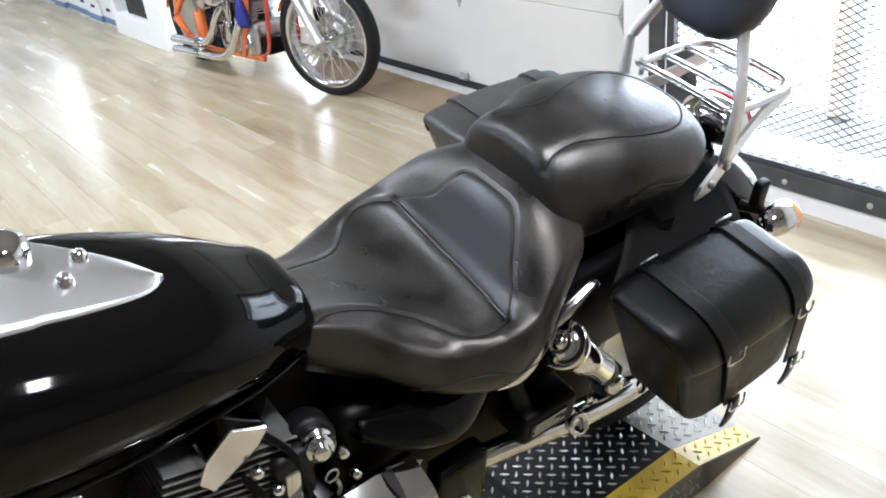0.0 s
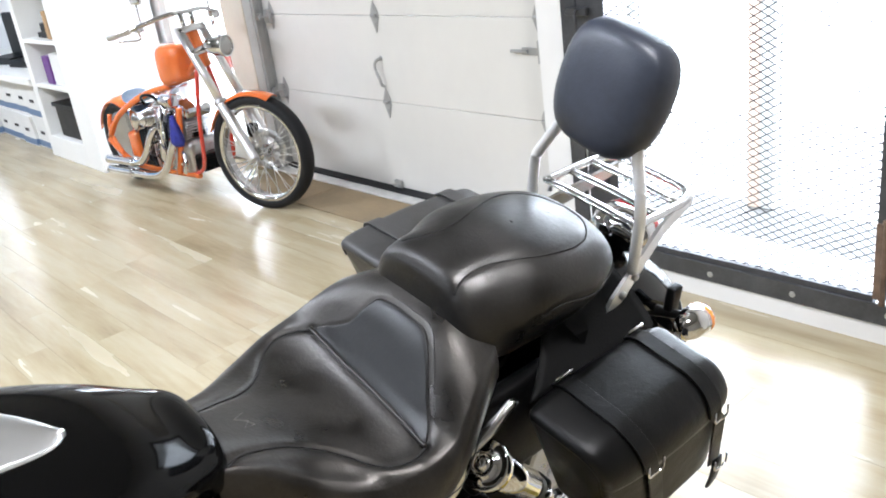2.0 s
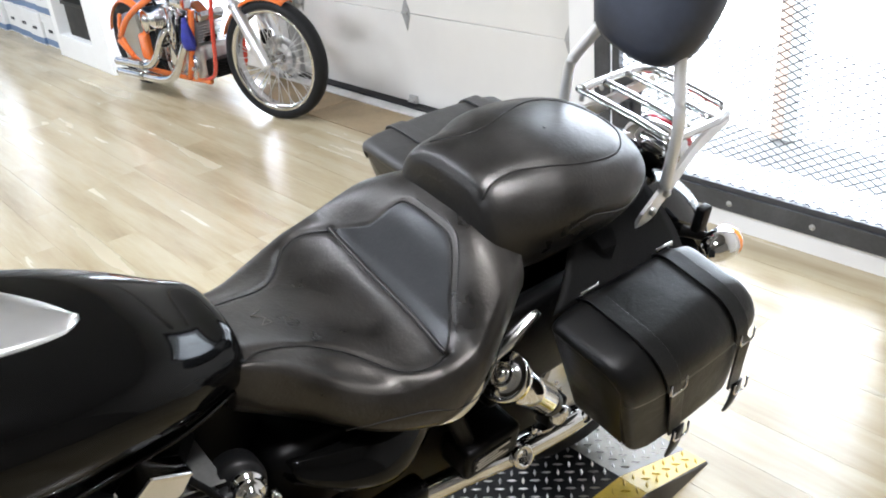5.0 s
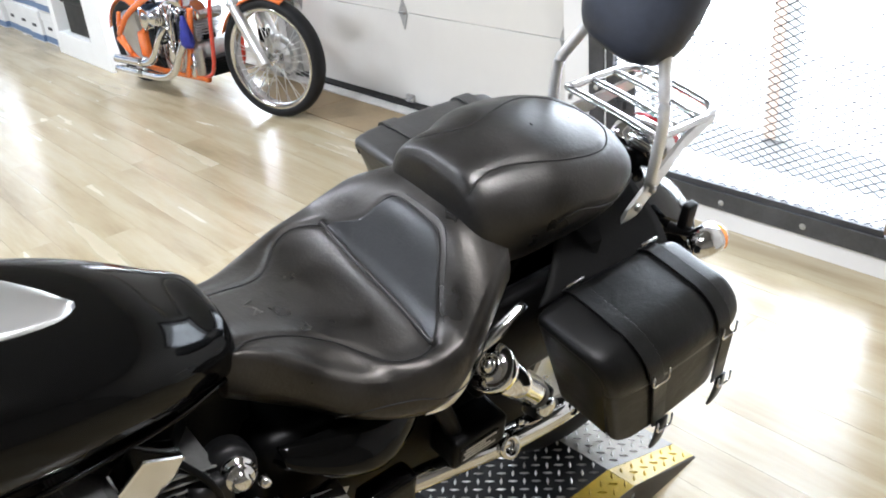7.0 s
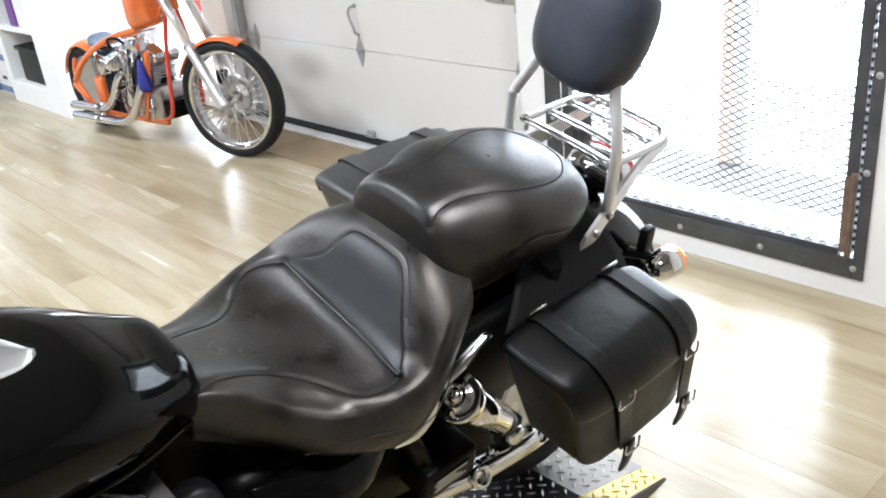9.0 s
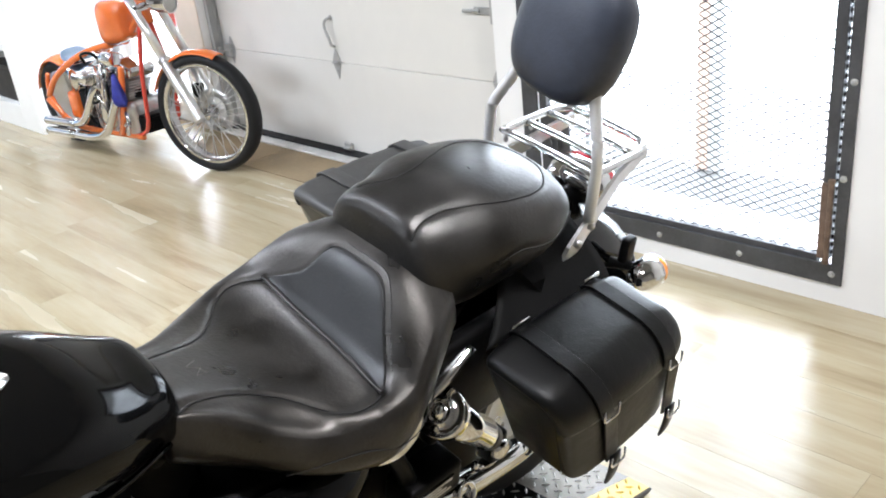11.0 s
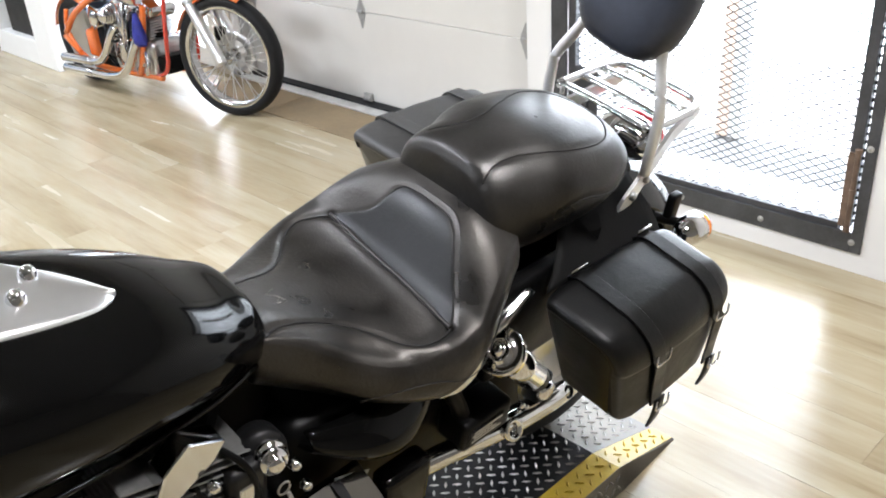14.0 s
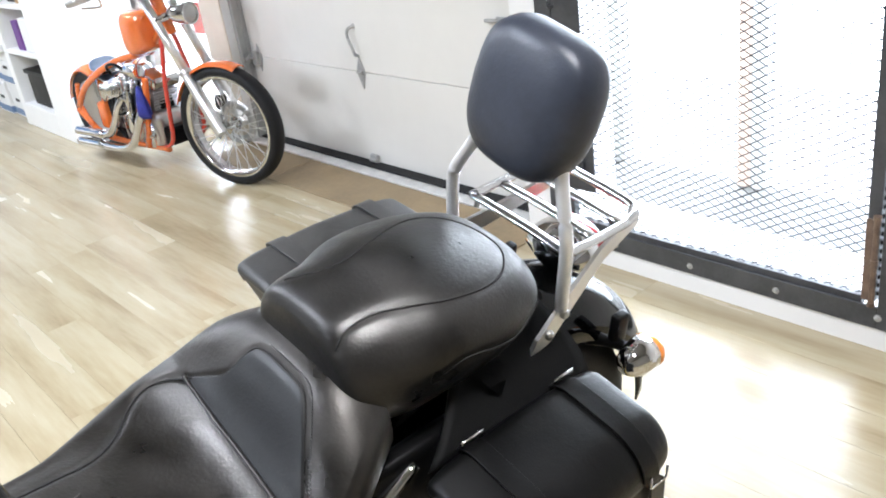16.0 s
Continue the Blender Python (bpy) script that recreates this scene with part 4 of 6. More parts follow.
tube(bm, spline(pts, 70), 0.0098, 12, flat=0.75)
rack = bp("luggage_rack", bm, RACKM, None, "chrome luggage rack with cross bars")
for y in (2.532, 2.597, 2.663):
    bm = bmesh.new()
    tube(bm, [(-0.1, y, 0.897), (0.0, y, 0.897), (0.108, y, 0.891)], 0.0105, 10, steps=10, flat=0.5)
    bp("cross_bar", bm, RACKM, rack)
for x, y in ((0.108, 2.7), (-0.1, 2.7), (-0.1, 2.54), (0.11, 2.54)):
    bp("rack_bolt", rod(bmesh.new(), (x, y, 0.872), (x, y, 0.89), 0.005, n=10), SATIN, rack)
bm = bmesh.new()
rows, n = [], 44
for k, (d, sc) in enumerate(((-0.006, 0.3), (-0.0045, 0.55), (-0.001, 0.74), (0.005, 0.87), (0.014, 0.955), (0.024, 0.99), (0.034, 1.0), (0.048, 0.99), (0.058, 0.955), (0.064, 0.9), (0.066, 0.7))):
    ring = []
    for j in range(n):
        t = 2 * math.pi * j / n
        e = 2 / 3.5
        px = 0.102 * sc * math.copysign(abs(math.cos(t)) ** e, math.cos(t))
        pz = 0.106 * sc * math.copysign(abs(math.sin(t)) ** e, math.sin(t))
        px *= 1 - (0.14 if pz < 0 else 0.06) * abs(pz / 0.112) ** 1.5
        ring.append((px, d - 0.012 * (1 - (px / 0.13) ** 2) * (d < 0.02), pz))
    rows.append(ring)
grid_skin(bm, rows, closed_u=True, cap=True)
bmesh.ops.transform(bm, matrix=pose(0.054, 2.45, 1.15, -10, 8, 0), verts=bm.verts)
bmesh.ops.recalc_face_normals(bm, faces=bm.faces)
pad = bp("backrest_pad", bm, NAVYPAD, None, "dark navy vinyl backrest pad with rounded corners")

# tail lamp, indicators
bm = bmesh.new()
lathe(bm, [(0.0, 0.05), (0.03, 0.046), (0.05, 0.03), (0.056, 0.0), (0.05, -0.03), (0.02, -0.045), (0, -0.046)], pose(0.0, 2.66, 0.79, -70, 0, 0) @ Matrix.Diagonal((1.25, 0.75, 1, 1)), 30)
lamp = bp("tail_lamp", bm, CHROME, None, "chrome tail lamp with a red lens")
bm = bmesh.new()
lathe(bm, [(0.0, 0.062), (0.03, 0.058), (0.046, 0.046), (0.053, 0.028), (0.053, 0.02)], pose(0.0, 2.662, 0.79, -76, 0, 0) @ Matrix.Diagonal((1.22, 0.78, 1, 1)), 30)
bp("red_lens", bm, REDLENS, lamp, "red tail lamp lens")
for s in (1, -1):
    bm = bmesh.new()
    tube(bm, [(s * 0.085, 2.655, 0.64), (s * 0.12, 2.66, 0.65), (s * 0.165, 2.665, 0.662)], [0.016, 0.011, 0.009], 12, steps=10)
    box(bm, min(s * 0.125, s * 0.145), max(s * 0.125, s * 0.145), 2.655, 2.685, 0.655, 0.715, 0.005, 2)
    stalk = bp("indicator_stalk", bm, BLACKM, None, "black indicator stalk")
    bm = bmesh.new()
    lathe(bm, [(0.0, -0.052), (0.012, -0.049), (0.023, -0.038), (0.03, -0.02), (0.0325, 0.0), (0.0325, 0.014), (0.0, 0.014)], pose(s * 0.192, 2.665, 0.662, -90, 0, 0), 30)
    bp("indicator", bm, CHROME, stalk, "chrome bullet indicator")
    bm = bmesh.new()
    lathe(bm, [(0.0325, 0.014), (0.0328, 0.022), (0.029, 0.03), (0.016, 0.034), (0.0, 0.035)], pose(s * 0.192, 2.665, 0.662, -90, 0, 0), 30)
    bp("indicator_lens", bm, AMBER, stalk, "amber indicator lens")

# handlebar with grip, lever and mirror
bm = bmesh.new()
tube(bm, [(-0.47, 1.26, 1.221), (-0.4, 1.226, 1.318), (-0.25, 1.12, 1.28), (-0.1, 1.04, 1.08), (0.1, 1.04, 1.08), (0.25, 1.12, 1.28), (0.4, 1.226, 1.318), (0.47, 1.26, 1.221)], 0.0125, 12, steps=50)
bar = bp("handlebar", bm, CHROME, None, "chrome pulled-back handlebar")
for s in (1, -1):
    bm = bmesh.new()
    g0, g1 = Vector((s * 0.405, 1.228, 1.312)), Vector((s * 0.474, 1.269, 1.222))
    rod(bm, g0, g1, 0.0185, n=24, bevel=0.002)
    grip = bp("grip", bm, RUBBER, bar, "black rubber grip")
    d = (g1 - g0).normalized()
    bm = bmesh.new()
    lathe(bm, [(0.0, 0.034), (0.013, 0.0335), (0.0175, 0.031), (0.0188, 0.028), (0.0195, 0.024), (0.0195, 0.002), (0.0185, 0.0)], Matrix.Translation(g1) @ d.to_track_quat("Z", "Y").to_matrix().to_4x4(), 10)
    bp("grip_end", bm, SATIN, bar, "faceted polished grip end")
    bm = bmesh.new()
    tube(bm, [(s * 0.39, 1.19, 1.285), (s * 0.44, 1.228, 1.24), (s * 0.495, 1.286, 1.222)], [0.006, 0.004, 0.0035], 10, steps=14)
    bp("lever", bm, CHROME, bar)
    bm = bmesh.new()
    lathe(bm, [(0.0, 0.03), (0.03, 0.027), (0.05, 0.016), (0.058, 0.0), (0.056, -0.006), (0.0, -0.007)], pose(s * 0.5, 1.25, 1.397, 66, 0, 42 * s) @ Matrix.Diagonal((0.68, 0.54, 0.7, 1)), 32)
    tube(bm, [(s * 0.36, 1.21, 1.29), (s * 0.42, 1.225, 1.335), (s * 0.485, 1.245, 1.375)], 0.005, 8, steps=12)
    bp("mirror", bm, CHROME, bar, "round chrome mirror")
# front end that carries the bike, and the side stand
bm = bmesh.new()
for s in (1, -1):
    rod(bm, (s * 0.1, 0.80, 0.33), (s * 0.1, 1.06, 1.04), 0.024, n=16)
box(bm, -0.12, 0.12, 1.0, 1.08, 0.98, 1.03, 0.012, 2)
bp("front_fork", bm, CHROME, None, "chrome front fork")
bm = bmesh.new()
lathe(bm, [(0.225, -0.05), (0.3, -0.065), (0.33, -0.03), (0.333, 0.0), (0.33, 0.03), (0.3, 0.065), (0.225, 0.05), (0.225, -0.05)], pose(0, 0.80, 0.333, 0, 90, 0), 40)
lathe(bm, [(0, -0.05), (0.04, -0.05), (0.05, -0.015), (0.2, -0.02), (0.23, -0.045), (0.23, 0.045), (0.2, 0.02), (0.05, 0.015), (0.04, 0.05), (0, 0.05)], pose(0, 0.80, 0.333, 0, 90, 0), 40)
bp("front_wheel", bm, RUBBER, None, "black front tyre on its wheel")
bm = bmesh.new()
tube(bm, [(0.12, 1.62, 0.22), (0.2, 1.66, 0.12), (0.272, 1.69, 0.07)], 0.011, 10, steps=12)
bp("side_stand", bm, BLACKM, None, "black steel side stand")

# ---- lift platform of checker plate under the motorcycle ----
ramp = tagged(new("lift_platform"), "low checker plate platform with yellow edge stripes", "platform")
ramp.matrix_world = pose(-0.84, 1.6, 0)
RX0, RX1, RY0, RY1, RT = -1.12, -0.556, 0.1, 2.56, 0.064


def rp(name, bm, mat, parent=None, label="", smooth=False):
    return part(name, bm, mat, parent or ramp, label, smooth, Vector((0.84, -1.6, 0)))


def lug(bm, x, y, z, turn, m=None):
    """One raised diamond of the checker plate."""
    a, w, h = 0.0122, 0.0036, 0.0035
    c, s_ = math.cos(turn), math.sin(turn)
    pts = [(-a, 0, 0), (0, -w, 0), (a, 0, 0), (0, w, 0), (-a * 0.55, 0, h), (a * 0.55, 0, h)]
    vs = [bm.verts.new((x + px * c - py * s_, y + px * s_ + py * c, z + pz)) for px, py, pz in pts]
    for f in ((0, 1, 5, 4), (1, 2, 5), (2, 3, 5), (3, 0, 4, 5)):
        bm.faces.new([vs[i] for i in f])


def lugs(name, x0, x1, y0, y1, zf, mat, parent):
    bm, p = bmesh.new(), 0.0265 * math.sqrt(0.5)
    n = int((y1 - y0 + x1 - x0) / p / 2) + 2
    for i in range(-n, n):
        for j in range(-n, n):
            x, y = (x0 + x1) / 2 + (i - j) * p, (y0 + y1) / 2 + (i + j) * p
            if x0 + 0.006 < x < x1 - 0.006 and y0 + 0.008 < y < y1 - 0.008:
                lug(bm, x, y, zf(x, y), math.pi / 2 * ((i + j) % 2) + math.pi / 4)
    ob = rp(name, bm, mat, parent)
    ob["kind"] = "stuff"
    return ob


Y_IN = -0.632
for k, (y0, y1) in enumerate(((RY0, 1.06), (1.068, 2.196), (2.204, RY1))):
    bm = bmesh.new()
    box(bm, RX0 + 0.076, Y_IN, y0, y1, 0.004, RT, 0.0)
    deck = rp("deck_plate", bm, PLATEB, None, "black painted checker plate deck")
    for xa, xb in ((Y_IN, RX1), (RX0, RX0 + 0.076)):
        bm = bmesh.new()
        box(bm, xa, xb, y0, y1, 0.004, RT - 0.0002 if xa < -1 else RT, 0.0)
        edge = rp("edge_stripe", bm, PLATEY, None, "yellow painted checker plate stripe")
        if k:
            lugs("plate_lug", xa + 0.004, xb - 0.002, max(y0, 1.4), y1, lambda x, y: RT, PLATEY, edge)
    if k:
        lugs("plate_lug", RX0 + 0.08, Y_IN, max(y0, 1.3), y1, lambda x, y: RT, LUG, deck)
    # bare side plate, sloping out a little
    bm = bmesh.new()
    grid_skin(bm, [[(RX1 + 0.001, y0, RT), (RX1 + 0.001, y1, RT)], [(RX1 + 0.012, y0, 0.001), (RX1 + 0.012, y1, 0.001)]])
    bmesh.ops.recalc_face_normals(bm, faces=bm.faces)
    bmesh.ops.solidify(bm, geom=bm.faces[:], thickness=0.004)
    sidep = rp("side_plate", bm, PLATES, None, "bare checker plate side")
    if k:
        bm = bmesh.new()
        ya = max(y0, 1.4)
        for j in range(int((y1 - ya) / 0.022)):
            for i in range(2):
                lug(bm, ya + 0.012 + 0.022 * j, 0.02 + 0.024 * i, 0.0, math.pi / 2 * ((i + j) % 2) + 0.6)
        m = Matrix(((0, -0.17, 0.985, RX1 + 0.0132), (1, 0, 0, 0), (0, 0.985, 0.17, 0), (0, 0, 0, 1)))
        bmesh.ops.transform(bm, matrix=m, verts=bm.verts)
        ob = rp("plate_lug", bm, LUG, sidep)
        ob["kind"] = "stuff"
# black joint straps
bm = bmesh.new()
box(bm, RX0, RX1 + 0.004, 2.194, 2.206, 0.01, RT + 0.003)
box(bm, RX1 + 0.001, RX1 + 0.016, 2.194, 2.206, 0.0, RT + 0.003)
rp("joint_strap", bm, RUBBER, None, "black rubber joint strip")
# sloping run-off plate at the rear
def slab(bm, top, thick):
    a = [bm.verts.new(p) for p in top]
    b = [bm.verts.new((x, y, z - min(thick, z - 0.0002))) for x, y, z in top]
    bm.faces.new(a), bm.faces.new(b[::-1])
    for i in range(4):
        bm.faces.new((a[i], b[i], b[(i + 1) % 4], a[(i + 1) % 4]))
    bmesh.ops.recalc_face_normals(bm, faces=bm.faces)
    return bm


bm = bmesh.new()
slab(bm, [(RX0, RY1 + 0.0005, RT), (Y_IN - 0.0005, RY1 + 0.0005, RT), (Y_IN + 0.009, 2.795, 0.004), (RX0, 2.795, 0.004)], 0.005)
slope = rp("slope_plate", bm, PLATES, None, "bare checker plate slope")
zs = lambda x, y: RT - (RT - 0.004) * (y - RY1) / (2.795 - RY1) + 0.0005
lugs("plate_lug", RX0, Y_IN, RY1 + 0.005, 2.79, zs, LUG, slope)
bm = bmesh.new()
slab(bm, [(Y_IN, RY1 + 0.0005, RT), (RX1, RY1 + 0.0005, RT), (RX1 - 0.006, 2.795, 0.004), (Y_IN + 0.01, 2.795, 0.004)], 0.005)
sl = rp("slope_stripe", bm, material("pale_yellow_plate", (0.62, 0.45, 0.1), 0.45, vary=0.2, noise_scale=10), None, "worn pale yellow stripe on the slope")
lugs("plate_lug", Y_IN + 0.006, RX1 - 0.004, RY1 + 0.005, 2.79, zs, PLATEY, sl)
bm = bmesh.new()
grid_skin(bm, [[(RX1 + 0.001, RY1, RT), (RX1 - 0.005, 2.795, 0.004)], [(RX1 + 0.012, RY1, 0.0), (RX1 + 0.0, 2.797, 0.0)]])
bmesh.ops.solidify(bm, geom=bm.faces[:], thickness=0.003)
rp("side_plate", bm, PLATES, None, "bare checker plate side")

# ---- garage door ----
door = tagged(new("garage_door"), "closed cream sectional garage door with black bottom seal", "garage door", kind="structure")
door.matrix_world = pose(-3.2, DY, 0)


def dp(name, bm, mat, parent=None, label="", smooth=False):
    return part(name, bm, mat, parent or door, label, smooth, Vector((3.2, -DY, 0)))


for k in range(5):
    bm = bmesh.new()
    z0 = 0.052 + 0.455 * k
    box(bm, -4.44, -1.85, DY, DY + 0.045, z0 if k else 0.021, z0 + 0.4515, 0.003, 2)
    panel = dp("door_section", bm, DOORP)
    if k:
        for hx in (-4.35, -3.33, -2.19):
            bm = bmesh.new()
            pts = [(0, 0.075), (0.028, 0.018), (0.032, 0.0), (0.028, -0.018), (0, -0.09), (-0.028, -0.018), (-0.032, 0.0), (-0.028, 0.018)]
            plate(bm, [(hx + px, z0 + pz) for px, pz in pts], DY - 0.006, DY - 0.001)
            rod(bm, (hx - 0.022, DY - 0.012, z0), (hx + 0.022, DY - 0.012, z0), 0.008, n=12)
            rod(bm, (hx, DY - 0.01, z0 + 0.035), (hx, DY - 0.003, z0 + 0.035), 0.006, n=8)
            rod(bm, (hx, DY - 0.01, z0 - 0.045), (hx, DY - 0.003, z0 - 0.045), 0.006, n=8)
            dp("hinge", bm, GALV, panel, "pointed galvanised hinge")
bm = bmesh.new()
tube(bm, [(-3.335, DY - 0.004, 0.738), (-3.345, DY - 0.03, 0.728), (-3.352, DY - 0.036, 0.70), (-3.342, DY - 0.036, 0.665), (-3.328, DY - 0.034, 0.635), (-3.325, DY - 0.028, 0.603), (-3.333, DY - 0.004, 0.59)], 0.0078, 10, steps=30)
lathe(bm, [(0, 0.005), (0.012, 0.005), (0.014, 0.0)], pose(-3.335, DY - 0.001, 0.738, 90, 0, 0), 14)
dp("pull_handle", bm, GALV, None, "bent galvanised pull handle", smooth=True)
bm = bmesh.new()
box(bm, -2.3, -2.16, DY - 0.012, DY - 0.002, 0.80, 0.832, 0.003, 1)
box(bm, -2.2, -2.165, DY - 0.02, DY - 0.002, 0.765, 0.865, 0.003, 1)
rod(bm, (-2.36, DY - 0.014, 0.815), (-2.26, DY - 0.014, 0.816), 0.008, n=12)
dp("side_latch", bm, GALV, None, "galvanised sliding side latch")
bm = bmesh.new()
box(bm, -4.44, -1.85, DY - 0.062, DY + 0.04, 0.0112, 0.0205, 0.003, 2)
dp("bottom_seal", bm, RUBBER, None, "black rubber bottom seal")
bm = bmesh.new()
box(bm, -3.36, -3.30, DY - 0.02, DY - 0.002, 0.021, 0.065, 0.003, 1)
rod(bm, (-3.355, DY - 0.025, 0.036), (-3.305, DY - 0.025, 0.036), 0.009, n=12)
dp("bottom_bracket", bm, GALV, None, "galvanised bottom bracket")
# vertical track at the left jamb
bm = bmesh.new()
box(bm, -4.452, -4.446, DY - 0.075, DY + 0.02, 0.0, 2.4), box(bm, -4.446, -4.415, DY - 0.078, DY - 0.072, 0.0, 2.4), box(bm, -4.446, -4.44, DY - 0.02, DY - 0.014, 0.0, 2.4)
dp("door_track", bm, GALV, None, "galvanised vertical door track")
for z in (0.5, 0.95, 1.4):
    bm = bmesh.new()
    rod(bm, (-4.43, DY - 0.045, z), (-4.40, DY - 0.045, z), 0.022, n=18), rod(bm, (-4.4, DY - 0.045, z), (-4.34, DY - 0.02, z), 0.006, n=8)
    box(bm, -4.40, -4.34, DY - 0.03, DY - 0.002, z - 0.04, z + 0.04, 0.004, 1)
    dp("roller", bm, GALV, None, "galvanised roller bracket")
bm = bmesh.new()
box(bm, -4.44, -1.972, 4.02, DY + 0.06, 0.0, 0.011, 0.003, 1)
tagged(part("threshold", bm, material("pale_threshold_alloy", (0.72, 0.72, 0.71), 0.42, metal=0.5, vary=0.2, noise_scale=14, bump=0.1)), "worn aluminium threshold strip under the garage door", kind="structure")

# bare board laid in the recess before the garage door
bm = bmesh.new()
box(bm, -4.44, -3.745, 3.722, 4.017, 0.0, 0.0045, 0.001, 1)
box(bm, -3.741, -1.975, 3.712, 4.017, 0.0, 0.0045, 0.001, 1)
tagged(part("floor_board", bm, material("bare_tan_board", (0.27, 0.2, 0.115), 0.6, vary=0.22, noise_scale=5, bump=0.06, bump_scale=70)), "flat tan board in the recess before the garage door", kind="structure")

# white cabinet standing by the wall beside the doorway
cabinet = tagged(new("cabinet"), "low white painted cabinet standing against the wall", "cabinet")
cabinet.matrix_world = pose(0.45, 3.61, 0)
part("body", box(bmesh.new(), -0.273, 0.273, -0.26, 0.286, 0, 0.72, 0.003, 1), WHITE, cabinet)
part("top", box(bmesh.new(), -0.285, 0.285, -0.285, 0.287, 0.72, 0.745, 0.004, 1), WHITE, cabinet)
for sd in (-1, 1):
    cdoor = part("door", box(bmesh.new(), min(sd * 0.002, sd * 0.272), max(sd * 0.002, sd * 0.272), -0.279, -0.2605, 0.004, 0.715, 0.002, 1), WHITE, cabinet)
    part("knob", rod(bmesh.new(), (sd * 0.03, -0.279, 0.5), (sd * 0.03, -0.3, 0.5), 0.012, n=16, bevel=0.003), SATIN, cdoor)

# ---- security grate over the doorway ----
grate = tagged(new("security_grate"), "dark steel security gate of expanded mesh bolted to the wall", "security gate")
grate.matrix_world = pose(-1.2, WY, 0.1)


def gp(name, bm, mat, parent=None, label="", smooth=False):
    return part(name, bm, mat, parent or grate, label, smooth, Vector((1.2, -WY, -0.1)))


GX0, GX1, GZ0, GZ1 = -1.838, -0.562, 0.072, 2.32
for a in ((GX1 - 0.036, GX1, GZ0, GZ1), (GX0, GX0 + 0.075, GZ0, GZ1), (GX0 + 0.075, GX1 - 0.036, GZ0, GZ0 + 0.07), (GX0 + 0.075, GX1 - 0.036, GZ1 - 0.07, GZ1)):
    bm = bmesh.new()
    box(bm, a[0], a[1], WY - 0.010, WY - 0.0005, a[2], a[3], 0.002, 1)
    gp("frame_bar", bm, STEELD)
# inner gate leaf of angle iron
for a in ((GX1 - 0.086, GX1 - 0.05, GZ0 + 0.078, GZ1 - 0.08), (GX0 + 0.0785, GX0 + 0.112, GZ0 + 0.078, GZ1 - 0.08)):
    bm = bmesh.new()
    box(bm, a[0], a[1], WY + 0.0, WY + 0.03, a[2], a[3], 0.002, 1)
    gp("leaf_bar", bm, STEELD)
bm = bmesh.new()
box(bm, GX0 + 0.113, GX1 - 0.087, WY + 0.001, WY + 0.03, GZ0 + 0.05, GZ0 + 0.09, 0.002, 1)
gp("leaf_bar", bm, STEELD)
for z in (0.285, 1.2, 2.1):
    bm = bmesh.new()
    hx = GX1 - 0.053
    rod(bm, (hx, WY - 0.014, z - 0.13), (hx, WY - 0.014, z - 0.002), 0.0085, n=14), rod(bm, (hx, WY - 0.014, z + 0.002), (hx, WY - 0.014, z + 0.13), 0.0085, n=14)
    for dz in (-0.134, 0.0, 0.134):
        rod(bm, (hx, WY - 0.014, z + dz - 0.007), (hx, WY - 0.014, z + dz + 0.007), 0.011, n=12)
    box(bm, hx - 0.032, hx - 0.007, WY - 0.009, WY - 0.001, z - 0.128, z + 0.125, 0.001, 1)
    gp("hinge", bm, RUST, None, "rusty gate hinge")
for bx, bz in [(-1.219, 0.102), (-0.907, 0.104), (-0.594, 0.109), (-1.53, 0.101), (-0.583, 0.433), (-0.577, 0.731), (-0.577, 1.04), (-0.577, 1.35), (-1.80, 0.43), (-1.80, 0.9), (-1.80, 1.35)]:
    bm = bmesh.new()
    lathe(bm, [(0, 0.008), (0.005, 0.0075), (0.008, 0.004), (0.0085, 0.001), (0.0112, 0.001), (0.0112, -0.001)], pose(bx, WY - 0.0105, bz, 90, 0, 0), 16)
    gp("bolt", bm, GALV)
bm = bmesh.new()
box(bm, -1.77, -1.64, WY - 0.006, WY + 0.0, 0.86, 1.09, 0.002, 1)
box(bm, -1.80, -1.70, WY - 0.03, WY - 0.01, 1.02, 1.05, 0.003, 1)
tube(bm, [(-1.745, WY - 0.02, 1.04), (-1.735, WY - 0.05, 1.03), (-1.735, WY - 0.05, 0.96), (-1.742, WY - 0.02, 0.95)], 0.006, 8, steps=14)
gp("lock_plate", bm, STEELD, None, "dark steel lock plate with a slide bolt")
bm = bmesh.new()
box(bm, -1.76, -1.62, WY + 0.001, WY + 0.008, 0.28, 0.52, 0.002, 1)
box(bm, -1.73, -1.66, WY - 0.02, WY + 0.001, 0.36, 0.4, 0.003, 1), tube(bm, [(-1.72, WY - 0.02, 0.45), (-1.72, WY - 0.045, 0.43), (-1.69, WY - 0.045, 0.43), (-1.69, WY - 0.02, 0.36)], 0.005, 8, steps=12)
gp("kick_plate", bm, STEELD, None, "dark steel lower latch plate")
# expanded mesh: zigzag strands
bm = bmesh.new()
LW, SWD = 0.048, 0.0135
x0, x1 = GX0 + 0.1, GX1 - 0.034
nx = int((x1 - x0) / (LW / 2))
for r in range(int((GZ1 - GZ0 - 0.16) / SWD)):
    z = GZ0 + 0.09 + SWD * r
    up_ = r % 2
    pts = [(x0 + i * LW / 2, WY + 0.012 + 0.003 * ((i + up_) % 2), z + (SWD / 2) * (1 if (i + up_) % 2 else -1) * 0.94) for i in range(nx + 1)]
    tube(bm, pts, 0.0023, 4)
    if r % 2:
        # cut edge of the sheet, showing in the gap beside the frame
        box(bm, x1 - 0.03, x1 - 0.001, WY + 0.011, WY + 0.016, z - 0.0045, z + 0.0045)
mesh_ob = gp("expanded_mesh", bm, MESHM, None, "dark expanded steel mesh")
